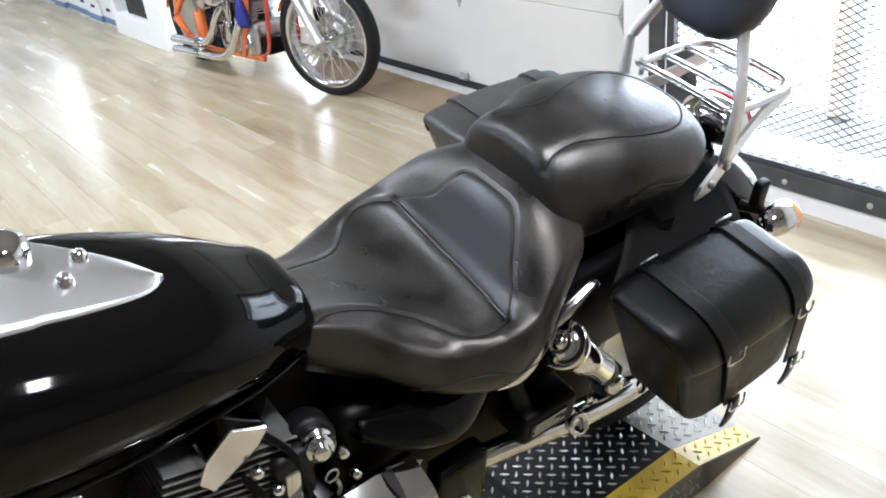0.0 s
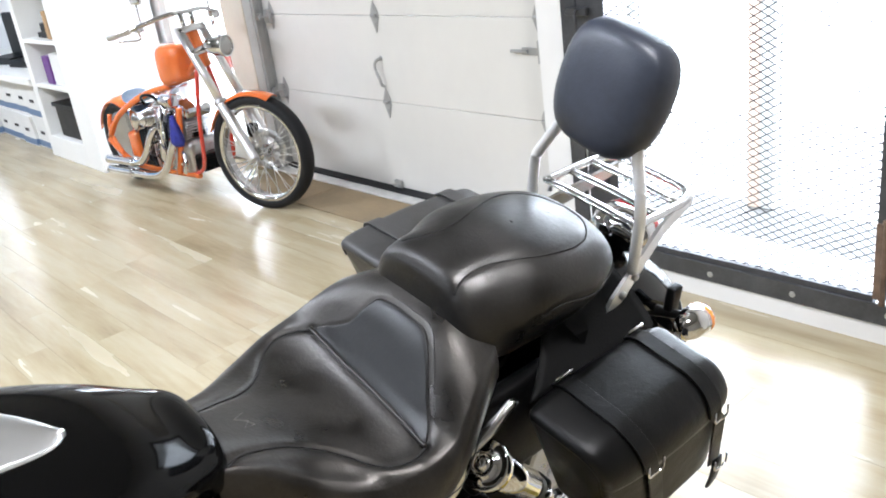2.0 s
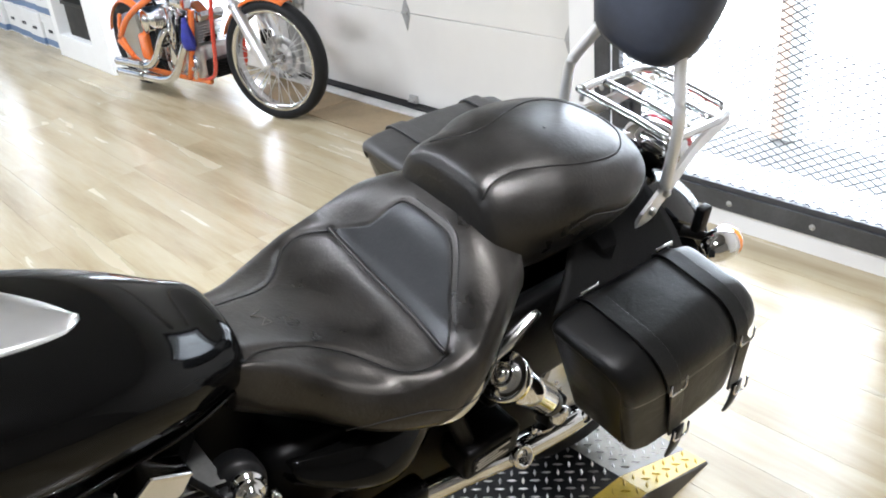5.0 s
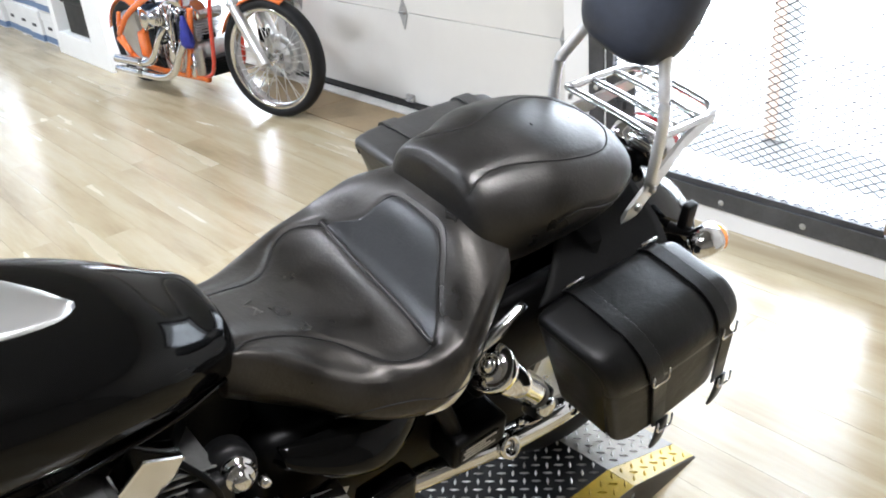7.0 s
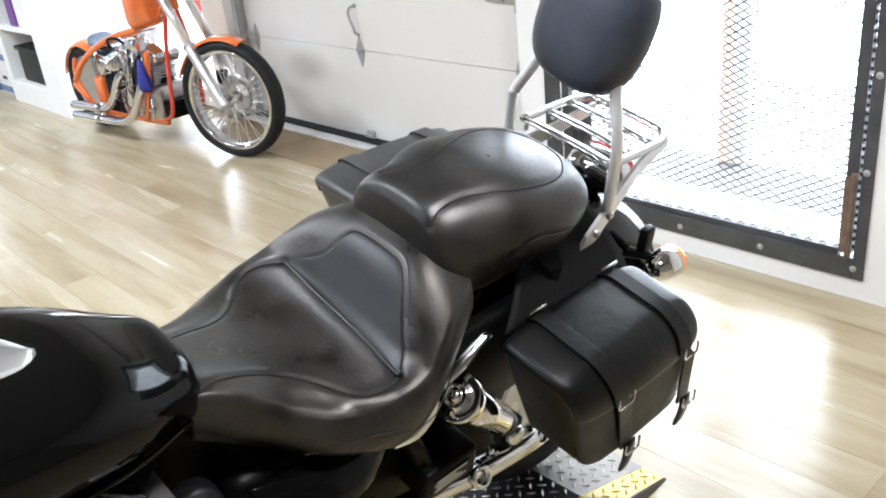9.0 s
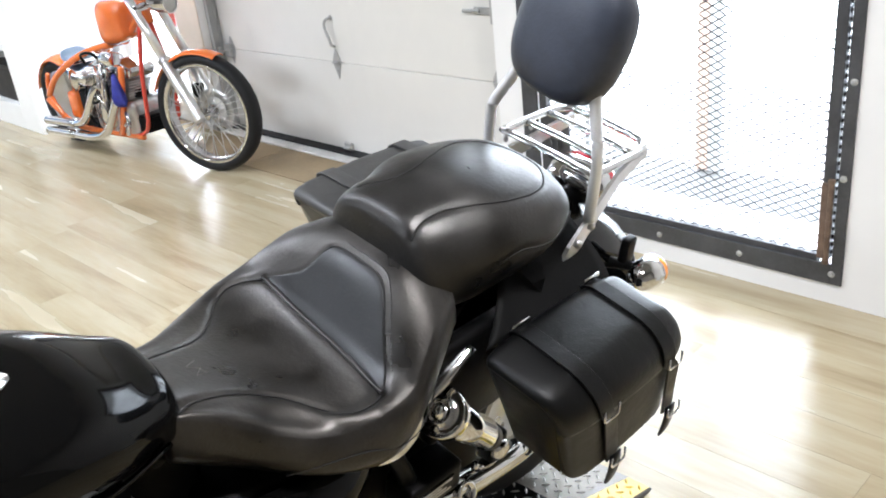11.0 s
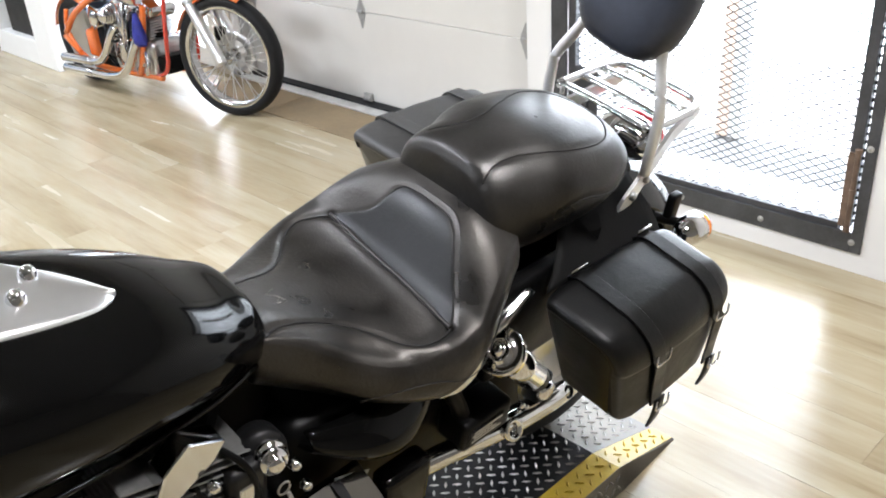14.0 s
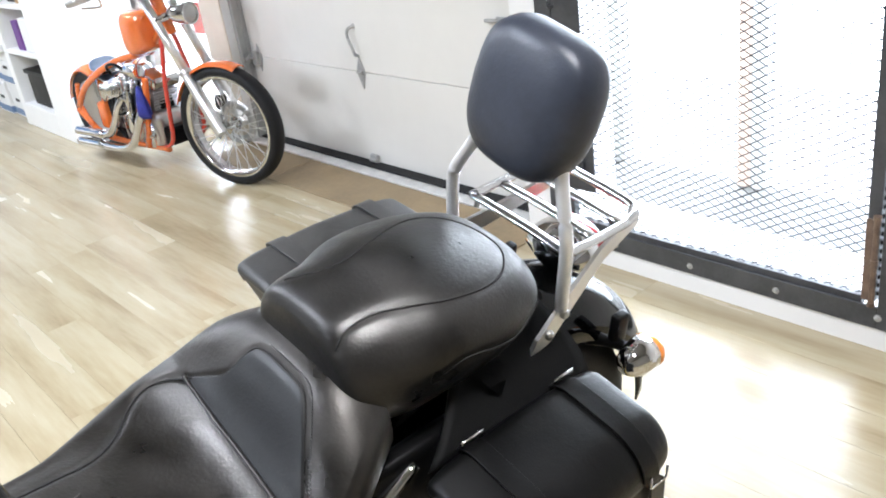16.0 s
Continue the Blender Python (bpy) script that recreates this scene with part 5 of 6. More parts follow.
mesh_ob["kind"] = "stuff"

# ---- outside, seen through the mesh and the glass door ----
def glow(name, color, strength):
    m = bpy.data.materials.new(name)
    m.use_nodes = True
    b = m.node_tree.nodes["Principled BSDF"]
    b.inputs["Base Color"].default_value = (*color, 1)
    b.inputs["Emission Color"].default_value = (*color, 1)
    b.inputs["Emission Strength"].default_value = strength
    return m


# emissive wall added in place of outdoor daylight; it also lights the room
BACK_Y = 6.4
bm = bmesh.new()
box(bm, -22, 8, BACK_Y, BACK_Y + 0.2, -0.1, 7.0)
tagged(part("backdrop", bm, glow("glowing_daylight_backdrop", (0.92, 0.97, 1.0), 12.0)), "glowing wall that stands in for the overexposed daylight outside", kind="structure")
bm = bmesh.new()
box(bm, -2.9, 0.2, 4.2, 4.86, -0.06, -0.002)
tagged(part("vestibule_floor", bm, STONE), "grey concrete vestibule floor behind the gate", kind="structure")
GREYF = material("grey_frame_paint", (0.34, 0.34, 0.33), 0.5, vary=0.08)
outer = tagged(new("outer_door_frame"), "grey outer door frame with a weathered orange stile", "door frame", kind="structure")
outer.matrix_world = pose(-1.6, 4.86, 0)
for nm, x0, x1, z1, mt in (("stile", -1.54, -1.475, 2.4, material("pale_frame_paint", (0.5, 0.5, 0.49), 0.5, vary=0.06)), ("stile", -1.60, -1.5405, 2.4, material("weathered_orange_stile", (0.6, 0.45, 0.36), 0.6, vary=0.12, noise_scale=6, bump=0.1)), ("jamb", -2.46, -2.2, 2.4, GREYF), ("jamb", -0.55, -0.3, 2.4, GREYF)):
    bm = bmesh.new()
    box(bm, x0, x1, 4.80, 4.88, -0.002, z1, 0.006, 2)
    part(nm, bm, mt, outer, "", False, Vector((1.6, -4.86, 0)))

# ---- glazed door behind the chopper ----
gd = tagged(new("glass_door"), "white framed glass door letting in daylight", "door", kind="structure")
gd.matrix_world = pose(-5.17, 4.1, 0)


def gdp(name, bm, mat, parent=None, label=""):
    return part(name, bm, mat, parent or gd, label, False, Vector((5.17, -4.1, 0)))


for a in ((-5.62, -5.52, 0, 2.15), (-4.82, -4.72, 0, 2.15), (-5.52, -4.82, 2.05, 2.15), (-5.52, -4.82, 0, 0.12)):
    bm = bmesh.new()
    box(bm, a[0], a[1], 4.07, 4.13, a[2], a[3], 0.004, 1)
    gdp("door_frame", bm, WHITE)
bm = bmesh.new()
box(bm, -5.52, -4.82, 4.095, 4.101, 0.12, 2.05)
pane = gdp("glass_pane", bm, GLASS)
pane.visible_shadow = False
bm = bmesh.new()
tube(bm, [(-4.86, 4.06, 0.85), (-4.86, 4.02, 0.87), (-4.86, 4.02, 1.12), (-4.86, 4.06, 1.14)], 0.009, 8, steps=14)
gdp("pull_bar", bm, SATIN)
bm = bmesh.new()
box(bm, -5.0, -4.86, 4.088, 4.094, 0.62, 0.82, 0.001, 1)
gdp("red_sticker", bm, REDP)

# ---- shelf unit with things on it ----
shelf = tagged(new("shelf_unit"), "tall white painted shelf unit with open shelves", "shelf unit")
shelf.matrix_world = pose(-6.2, 3.68, 0)


def sp(name, bm, mat=WHITE, label=""):
    return part(name, bm, mat, shelf, label, False, Vector((6.2, -3.68, 0)))


SX0, SX1, SY0, SY1 = -6.72, -5.66, 3.375, 3.99
for name, a in (("side_panel", (SX1 - 0.3, SX1, SY0, SY1, 0, 2.3)), ("side_panel", (SX0, SX0 + 0.09, SY0, SY1, 0, 2.3)), ("back_panel", (SX0 + 0.09, SX1 - 0.3, SY1 - 0.02, SY1, 0, 2.3)), ("plinth", (SX0 + 0.09, SX1 - 0.3, SY0, SY1 - 0.02, 0, 0.17)), ("shelf_board", (SX0 + 0.09, SX1 - 0.3, SY0 + 0.004, SY1 - 0.02, 0.545, 0.575)), ("shelf_board", (SX0 + 0.09, SX1 - 0.3, SY0 + 0.004, SY1 - 0.02, 0.875, 0.905)), ("top_panel", (SX0 + 0.09, SX1 - 0.3, SY0, SY1 - 0.02, 1.28, 1.55)), ("shelf_board", (SX0 + 0.09, SX1 - 0.3, SY0, SY1 - 0.02, 2.27, 2.3))):
    bm = bmesh.new()
    box(bm, *a, 0.003, 1)
    sp(name, bm)
bm = bmesh.new()
box(bm, -6.5, -6.02, 3.42, 3.75, 0.17, 0.40, 0.015, 2)
bin_ = tagged(part("storage_bin", bm, BLACKP), "black plastic storage bin on the lowest shelf", "bin")
bm = bmesh.new()
box(bm, -6.515, -6.005, 3.405, 3.765, 0.40, 0.43, 0.008, 2)
part("lid", bm, BLACKP, bin_)
bm = bmesh.new()
box(bm, -6.3, -6.02, 3.42, 3.70, 0.575, 0.80, 0.004, 1)
tagged(part("carton", bm, CARTON), "white cardboard carton on the middle shelf", "carton")
bm = bmesh.new()
box(bm, -6.44, -6.31, 3.41, 3.66, 0.575, 0.78, 0.004, 1)
tagged(part("purple_carton", bm, PURPLE), "dark purple printed box on the middle shelf", "box")
bm = bmesh.new()
box(bm, -6.2, -6.14, 3.42, 3.62, 0.905, 1.10, 0.004, 1)
tagged(part("brown_folder_box", bm, BROWN), "brown card box standing on the shelf", "box")
bm = bmesh.new()
box(bm, -6.45, -6.24, 3.44, 3.60, 0.905, 0.945, 0.006, 2), box(bm, -6.40, -6.27, 3.45, 3.56, 0.945, 1.01, 0.012, 2)
tagged(part("camera_case", bm, BLACKP), "small black case lying on the shelf", "case")


# ---- cartons on the floor and a low ledge beside the window ----
def carton(x, y, z, w, d, h, turn):
    ob = tagged(new("file_carton"), "white cardboard file carton with a blue band", "carton", "cartons along the wall")
    ob.matrix_world = pose(x, y, z, 0, 0, turn)
    bm = bmesh.new()
    box(bm, -w / 2, w / 2, -d / 2, d / 2, 0, h * 0.72, 0.004, 1)
    part("body", bm, CARTON, ob)
    bm = bmesh.new()
    box(bm, -w / 2 - 0.006, w / 2 + 0.006, -d / 2 - 0.006, d / 2 + 0.006, h * 0.72, h, 0.005, 1)
    part("lid", bm, CARTON, ob)
    bm = bmesh.new()
    box(bm, -w / 2 - 0.002, w / 2 + 0.002, -d / 2 - 0.002, d / 2 + 0.002, 0.012, h * 0.24, 0.001, 1)
    part("printed_band", bm, BLUEP, ob, "blue printed band")
    bm = bmesh.new()
    box(bm, -0.045, 0.045, -d / 2 - 0.004, -d / 2 + 0.001, h * 0.46, h * 0.55, 0.006, 2)
    part("hand_slot", bm, BLACKP, ob, "dark hand slot")
    return ob


for i in range(7):
    for j in range(2):
        carton(-7.02 - 0.335 * i + random.uniform(-0.008, 0.008), 3.62 + random.uniform(-0.02, 0.02), 0.262 * j, 0.318, 0.40, 0.26, random.uniform(-3, 3))
bm = bmesh.new()
box(bm, -9.9, -6.74, 3.36, 4.02, 0.545, 0.60, 0.004, 1)
box(bm, -9.9, -6.74, 3.94, 4.02, 0.0, 0.545)
tagged(part("ledge", bm, WHITE), "white painted ledge above the cartons", kind="structure")
for i in range(2):
    bm = bmesh.new()
    box(bm, -0.2, 0.2, -0.02, 0.02, 0.0, 0.42, 0.015, 2), box(bm, -0.2, 0.2, -0.24, 0.0, 0.0, 0.06, 0.015, 2)
    ob = tagged(part("seat_cushion", bm, BLACKP), "black padded motorcycle seat standing on the ledge", "seat", "seats on the ledge")
    ob.matrix_world = pose(-7.6 - 0.55 * i, 3.8, 0.60, 0, 0, 10)

# ---- the orange chopper ----
chop = tagged(new("chopper"), "orange custom chopper with chrome engine and spoked front wheel", "motorcycle")
chop.matrix_world = pose(-5.348, 3.482, 0, 0, 0, 4.7)


def cp(name, bm, mat, parent=None, label="", smooth=True, m=None):
    if m is not None:
        bmesh.ops.transform(bm, matrix=m, verts=bm.verts)
    return part(name, bm, mat, parent or chop, label, smooth)


# front wheel, steered to the left: local frame at its contact point
FW = pose(1.555, 0.0, 0.322, 0, 0, 16)
ty = [(0.272, -0.035), (0.292, -0.048), (0.32, -0.05), (0.338, -0.036), (0.3455, -0.014), (0.346, 0.0), (0.3455, 0.014), (0.338, 0.036), (0.32, 0.05), (0.292, 0.048), (0.272, 0.035)]
bm = bmesh.new()
lathe(bm, [(0.322 - (0.346 - r) * 0.76, h * 0.88) for r, h in ty], pose(0, 0, 0, 90, 0, 0), 64)
fwheel = cp("front_wheel", bm, RUBBER, None, "black front tyre with fine tread", m=FW)
bm = bmesh.new()
lathe(bm, [(0.251, -0.027), (0.258, -0.035), (0.274, -0.037), (0.278, -0.031), (0.265, -0.018), (0.261, 0.0), (0.265, 0.018), (0.278, 0.031), (0.274, 0.037), (0.258, 0.035), (0.251, 0.027), (0.247, 0.0), (0.251, -0.027)], pose(0, 0, 0, 90, 0, 0), 64)
cp("rim", bm, CHROME, fwheel, "polished rim", m=FW)
bm = bmesh.new()
lathe(bm, [(0.0, -0.06), (0.018, -0.06), (0.02, -0.045), (0.036, -0.042), (0.037, -0.034), (0.022, -0.026), (0.02, 0.026), (0.037, 0.034), (0.036, 0.042), (0.02, 0.045), (0.018, 0.06), (0, 0.06)], pose(0, 0, 0, 90, 0, 0), 28)
cp("hub", bm, CHROME, fwheel, m=FW)
for j in range(40):
    sd = 1 if j % 2 else -1
    a0, a1 = 2 * math.pi * j / 40, 2 * math.pi * j / 40 + (0.55 if (j // 2) % 2 else -0.55)
    bm = bmesh.new()
    rod(bm, (0.034 * math.cos(a1), sd * 0.037, 0.034 * math.sin(a1)), (0.255 * math.cos(a0), sd * 0.008, 0.255 * math.sin(a0)), 0.0022, n=6)
    cp("spoke", bm, BRUSHED, fwheel, m=FW)
bm = bmesh.new()
lathe(bm, [(0.075, -0.056), (0.118, -0.056), (0.118, -0.051), (0.075, -0.051), (0.075, -0.056)], pose(0, 0, 0, 90, 0, 0), 40)
for j in range(5):
    a = 2 * math.pi * j / 5
    rod(bm, (0.02 * math.cos(a), -0.0535, 0.02 * math.sin(a)), (0.075 * math.cos(a + 0.2), -0.0535, 0.075 * math.sin(a + 0.2)), 0.006, n=8)
cp("brake_disc", bm, SATIN, fwheel, "drilled steel brake disc", m=FW)
bm = bmesh.new()
box(bm, -0.14, -0.07, 0.06, 0.1, 0.06, 0.14, 0.015, 2)
cp("brake_caliper", bm, BLACKM, fwheel, m=FW)
# front fender over the wheel
bm = bmesh.new()
arc_skin(bm, 0.342, 0.048, 66, 158, 0.02, 40, 0.004, (0.0, 0.0))
bmesh.ops.transform(bm, matrix=pose(0, 0, 0, 0, 0, 90), verts=bm.verts)
cp("front_fender", bm, ORANGE, None, "orange front fender", m=FW)
# forks
lat = Matrix.Rotation(radians(16), 3, "Z") @ Vector((0, 1, 0))
AX, HD = Vector((1.545, 0, 0.328)), Vector((1.09, 0.0, 1.0))
for sd in (-1, 1):
    o = lat * (0.088 * sd)
    bm = bmesh.new()
    mid = AX + (HD - AX) * 0.42
    rod(bm, AX + o + (AX - HD).normalized() * 0.03, mid + o, 0.031, n=20, bevel=0.004)
    leg = cp("fork_leg", bm, BRUSHED, None, "satin fork slider")
    bm = bmesh.new()
    rod(bm, mid + o, HD + o, 0.0235, n=20)
    cp("fork_tube", bm, BRUSHED, leg)
    bm = bmesh.new()
    rod(bm, mid + o - (HD - AX).normalized() * 0.015, mid + o + (HD - AX).normalized() * 0.01, 0.036, n=20, bevel=0.003)
    cp("dust_seal", bm, SATIN, leg)
bm = bmesh.new()
d = (HD - AX).normalized()
for f in (0.80, 0.97):
    c0 = AX + (HD - AX) * f
    cp("fork_yoke", tube(bmesh.new(), [tuple(c0 - lat * 0.1), tuple(c0 - d.cross(lat) * 0.03), tuple(c0 + lat * 0.1)], 0.022, 12, steps=12), CHROME, None, "chrome fork yoke")
cp("front_axle", rod(bm, AX + lat * -0.1, AX + lat * 0.1, 0.012, n=14), CHROME, None, "chrome front axle")
# handlebar, risers, mirror
bm = bmesh.new()
tube(bm, [tuple(HD + Vector((-0.25, -0.34, 0.0))), tuple(HD + Vector((-0.12, -0.26, 0.035))), tuple(HD + Vector((-0.03, -0.12, 0.075))), tuple(HD + Vector((-0.01, 0.0, 0.08))), tuple(HD + Vector((-0.04, 0.13, 0.075))), tuple(HD + Vector((-0.12, 0.26, 0.035))), tuple(HD + Vector((-0.25, 0.34, 0.0)))], 0.0125, 12, steps=50)
for sd in (-1, 1):
    rod(bm, HD + lat * 0.04 * sd, HD + lat * 0.04 * sd + Vector((-0.01, 0, 0.08)), 0.014, n=14)
cbar = cp("handlebar", bm, CHROME, None, "chrome handlebar")
for sd, e0, e1 in ((-1, Vector((-0.25, -0.34, 0.0)), Vector((-0.14, -0.275, 0.03))), (1, Vector((-0.25, 0.34, 0.0)), Vector((-0.14, 0.275, 0.03)))):
    bm = bmesh.new()
    rod(bm, HD + e0 * 1.04, HD + e1, 0.019, n=18, bevel=0.003)
    for k in range(5):
        q = HD + e0 + (e1 - e0) * (0.1 + 0.18 * k)
        dd = (e1 - e0).normalized()
        rod(bm, q, q + dd * 0.008, 0.0215, n=18)
    cp("grip", bm, SATIN, cbar, "ribbed grey metal grip")
    bm = bmesh.new()
    box(bm, -0.025, 0.025, -0.02, 0.02, -0.015, 0.025, 0.006, 2, Matrix.Translation(HD + e1 * 0.86))
    tube(bm, [tuple(HD + e1 * 0.9 + Vector((0.02, 0, -0.01))), tuple(HD + e0 * 0.7 + Vector((0.04, 0, -0.03))), tuple(HD + e0 * 0.95 + Vector((0.03, 0, -0.025)))], 0.006, 8, steps=12)
    rod(bm, HD + e1 * 0.8, HD + e1 * 0.8 + Vector((0, 0, 0.14)), 0.006, n=8)
    box(bm, -0.05, 0.05, -0.012, 0.012, 0.0, 0.045, 0.01, 2, Matrix.Translation(HD + e1 * 0.8 + Vector((0.0, 0, 0.13))))
    cp("control_set", bm, CHROME, cbar, "chrome lever, clamp and mirror")
# headlamp
HL = pose(1.335, 0.0, 0.895, 0, 0, 16) @ Matrix.Diagonal((1.1, 0.68, 0.68, 1))
bm = bmesh.new()
lathe(bm, [(0.0, -0.09), (0.03, -0.085), (0.06, -0.055), (0.078, -0.01), (0.084, 0.04), (0.086, 0.055), (0.078, 0.058), (0.078, 0.05)], HL @ pose(0.0, 0, 0, 0, 90, 0), 36)
hl = cp("headlamp", bm, CHROME, None, "round chrome headlamp")
bm = bmesh.new()
lathe(bm, [(0.0, 0.07), (0.04, 0.066), (0.077, 0.054), (0.077, 0.048), (0.0, 0.05)], HL @ pose(0.0, 0, 0, 0, 90, 0), 36)
cp("headlamp_lens", bm, material("pale_lamp_glass", (0.35, 0.35, 0.34), 0.1, vary=0.08, coat=1.0), hl, "clear lamp lens")
# tank
bm = bmesh.new()
rows = []
for s_, hw, zt, zb_, p in spline([(0.762, 0.05, 0.865, 0.69, 2.6), (0.77, 0.08, 0.893, 0.668, 3.2), (0.8, 0.095, 0.905, 0.655, 3.6), (0.86, 0.098, 0.908, 0.66, 3.6), (0.93, 0.09, 0.905, 0.68, 3.4), (0.975, 0.07, 0.89, 0.705, 3.0), (0.99, 0.035, 0.865, 0.74, 2.4)], 34):
    rows.append([(s_, x, z) for x, _, z in superring(0, hw, zt, zb_, max(1.8, p), 0, 36)])
grid_skin(bm, rows, closed_u=True, cap=True)
bmesh.ops.recalc_face_normals(bm, faces=bm.faces)
cp("fuel_tank", bm, ORANGE, None, "orange fuel tank")
# frame tubes
FR = [
    ("backbone", [(1.13, 0, 0.86), (0.95, 0, 0.72), (0.75, 0, 0.655), (0.55, 0, 0.60)], ORANGE, 0.02),
    ("down_tube", [(1.13, -0.03, 0.80), (1.12, -0.08, 0.55), (1.10, -0.1, 0.30), (1.06, -0.1, 0.20), (0.95, -0.1, 0.15)], REDP, 0.0125),
    ("down_tube", [(1.13, 0.03, 0.80), (1.12, 0.08, 0.55), (1.10, 0.1, 0.30), (1.06, 0.1, 0.20), (0.95, 0.1, 0.15)], REDP, 0.0125),
    ("seat_rail", [(0.80, -0.05, 0.66), (0.60, -0.08, 0.62), (0.42, -0.12, 0.555), (0.22, -0.145, 0.45), (0.08, -0.15, 0.33)], ORANGE, 0.02),
    ("seat_rail", [(0.80, 0.05, 0.66), (0.60, 0.08, 0.62), (0.42, 0.12, 0.555), (0.22, 0.145, 0.45), (0.08, 0.15, 0.33)], ORANGE, 0.02),
    ("lower_rail", [(1.0, -0.1, 0.15), (0.7, -0.1, 0.14), (0.3, -0.135, 0.16), (0.05, -0.15, 0.30)], ORANGE, 0.018),
    ("lower_rail", [(1.0, 0.1, 0.15), (0.7, 0.1, 0.14), (0.3, 0.135, 0.16), (0.05, 0.15, 0.30)], ORANGE, 0.018),
    ("front_strut", [(0.97, -0.115, 0.56), (0.93, -0.125, 0.40), (0.87, -0.13, 0.24), (0.80, -0.12, 0.15)], ORANGE, 0.018),
    ("fender_strut", [(0.14, -0.15, 0.47), (0.10, -0.15, 0.38), (0.12, -0.15, 0.30), (0.2, -0.15, 0.22)], ORANGE, 0.014),
]
cframe = cp("frame_neck", rod(bmesh.new(), (1.10, 0, 0.98), (1.17, 0, 0.78), 0.034, n=20), ORANGE, None, "orange steering neck")
for nm, pts, mt, r in FR:
    cp(nm, tube(bmesh.new(), pts, r, 12, steps=24), mt, cframe)
# rear wheel and fender
RC = (0.1, 0.27)
bm = bmesh.new()
lathe(bm, [(0.19, -0.06), (0.22, -0.085), (0.25, -0.085), (0.266, -0.055), (0.27, 0.0), (0.266, 0.055), (0.25, 0.085), (0.22, 0.085), (0.19, 0.06)], pose(RC[0], 0, RC[1], 90, 0, 0), 48)
rw = cp("rear_wheel", bm, RUBBER, None, "wide black rear tyre")
bm = bmesh.new()
lathe(bm, [(0, -0.05), (0.04, -0.05), (0.05, -0.03), (0.16, -0.05), (0.19, -0.07), (0.195, -0.07), (0.195, 0.07), (0.16, 0.05), (0.05, 0.03), (0, 0.05)], pose(RC[0], 0, RC[1], 90, 0, 0), 40)
cp("rim", bm, SATIN, rw)
bm = bmesh.new()
arc_skin(bm, 0.296, 0.1, 14, 118, 0.035, 40, 0.004, (0.0, 0.0))
bmesh.ops.transform(bm, matrix=Matrix.Translation((RC[0], 0, RC[1])) @ pose(0, 0, 0, 0, 0, -90), verts=bm.verts)
cp("rear_fender", bm, ORANGE, None, "orange rear fender")
# saddle
bm = bmesh.new()
rows = []
for s_, hw, zt, zb_ in spline([(0.20, 0.045, 0.59, 0.555), (0.225, 0.08, 0.605, 0.54), (0.27, 0.098, 0.578, 0.53), (0.33, 0.09, 0.562, 0.53), (0.39, 0.06, 0.567, 0.545), (0.43, 0.03, 0.575, 0.565)], 26):
    rows.append([(s_, x, z + 0.25 * x * x) for x, _, z in superring(0, hw, zt, zb_, 2.4, 0, 28)])
grid_skin(bm, rows, closed_u=True, cap=True)
bmesh.ops.recalc_face_normals(bm, faces=bm.faces)
cp("saddle", bm, material("grey_blue_vinyl", (0.12, 0.16, 0.22), 0.3, vary=0.2, noise_scale=10, bump=0.1), None, "grey-blue vinyl solo saddle")
# engine
eng = cp("crankcase", box(bmesh.new(), 0.53, 0.97, -0.12, 0.12, 0.14, 0.36, 0.06, 4), SATIN, None, "polished engine crankcase")
bm = bmesh.new()
lathe(bm, [(0, 0.03), (0.05, 0.028), (0.085, 0.018), (0.1, 0.0), (0.1, -0.02)], pose(0.70, -0.12, 0.27, 90, 0, 0), 32)
cp("cam_cover", bm, CHROME, eng, "round chrome cam cover")
for sc, ln in ((0.69, -20), (0.83, 22)):
    m = pose(sc, 0, 0.33, 0, ln, 0)
    cyl = cp("cylinder", rod(bmesh.new(), (0, 0, 0), (0, 0, 0.18), 0.055, n=20), SATIN, None, "finned alloy cylinder", False, m)
    for k in range(9):
        cp("fin", box(bmesh.new(), -0.07, 0.07, -0.085, 0.085, 0.02 + 0.018 * k, 0.027 + 0.018 * k, 0.003, 1), SATIN, cyl, "", False, m)
    cp("rocker_box", box(bmesh.new(), -0.075, 0.075, -0.09, 0.09, 0.18, 0.25, 0.025, 3), CHROME, eng, "chrome rocker box", True, m)
    bm = bmesh.new()
    rod(bm, (0.03, -0.095, 0.0), (0.03, -0.095, 0.2), 0.009, n=10), rod(bm, (-0.03, -0.095, 0.0), (-0.03, -0.095, 0.2), 0.009, n=10)
    cp("pushrod_tube", bm, CHROME, eng, "", True, m)
# transmission block, plus a black core put in as shade between the cylinders
bm = bmesh.new()
box(bm, 0.6, 0.93, -0.045, 0.045, 0.3, 0.5, 0.02, 2), box(bm, 0.42, 0.6, -0.09, 0.09, 0.2, 0.5, 0.03, 2)
cp("shade_core", bm, BLACKM, eng, "black transmission block with a core put in as shade between the cylinders")
# finned air cleaner
bm = bmesh.new()
for k in range(7):
    lathe(bm, [(0.02, 0), (0.066 - 0.004 * k, 0.0), (0.066 - 0.004 * k, 0.006), (0.02, 0.006)], pose(0.66, -0.12 - 0.013 * k, 0.49, 90, 0, 0), 28)
rod(bm, (0.66, -0.06, 0.49), (0.66, -0.215, 0.49), 0.03, n=20)
cleaner = cp("air_cleaner", bm, CHROME, None, "finned chrome air cleaner")
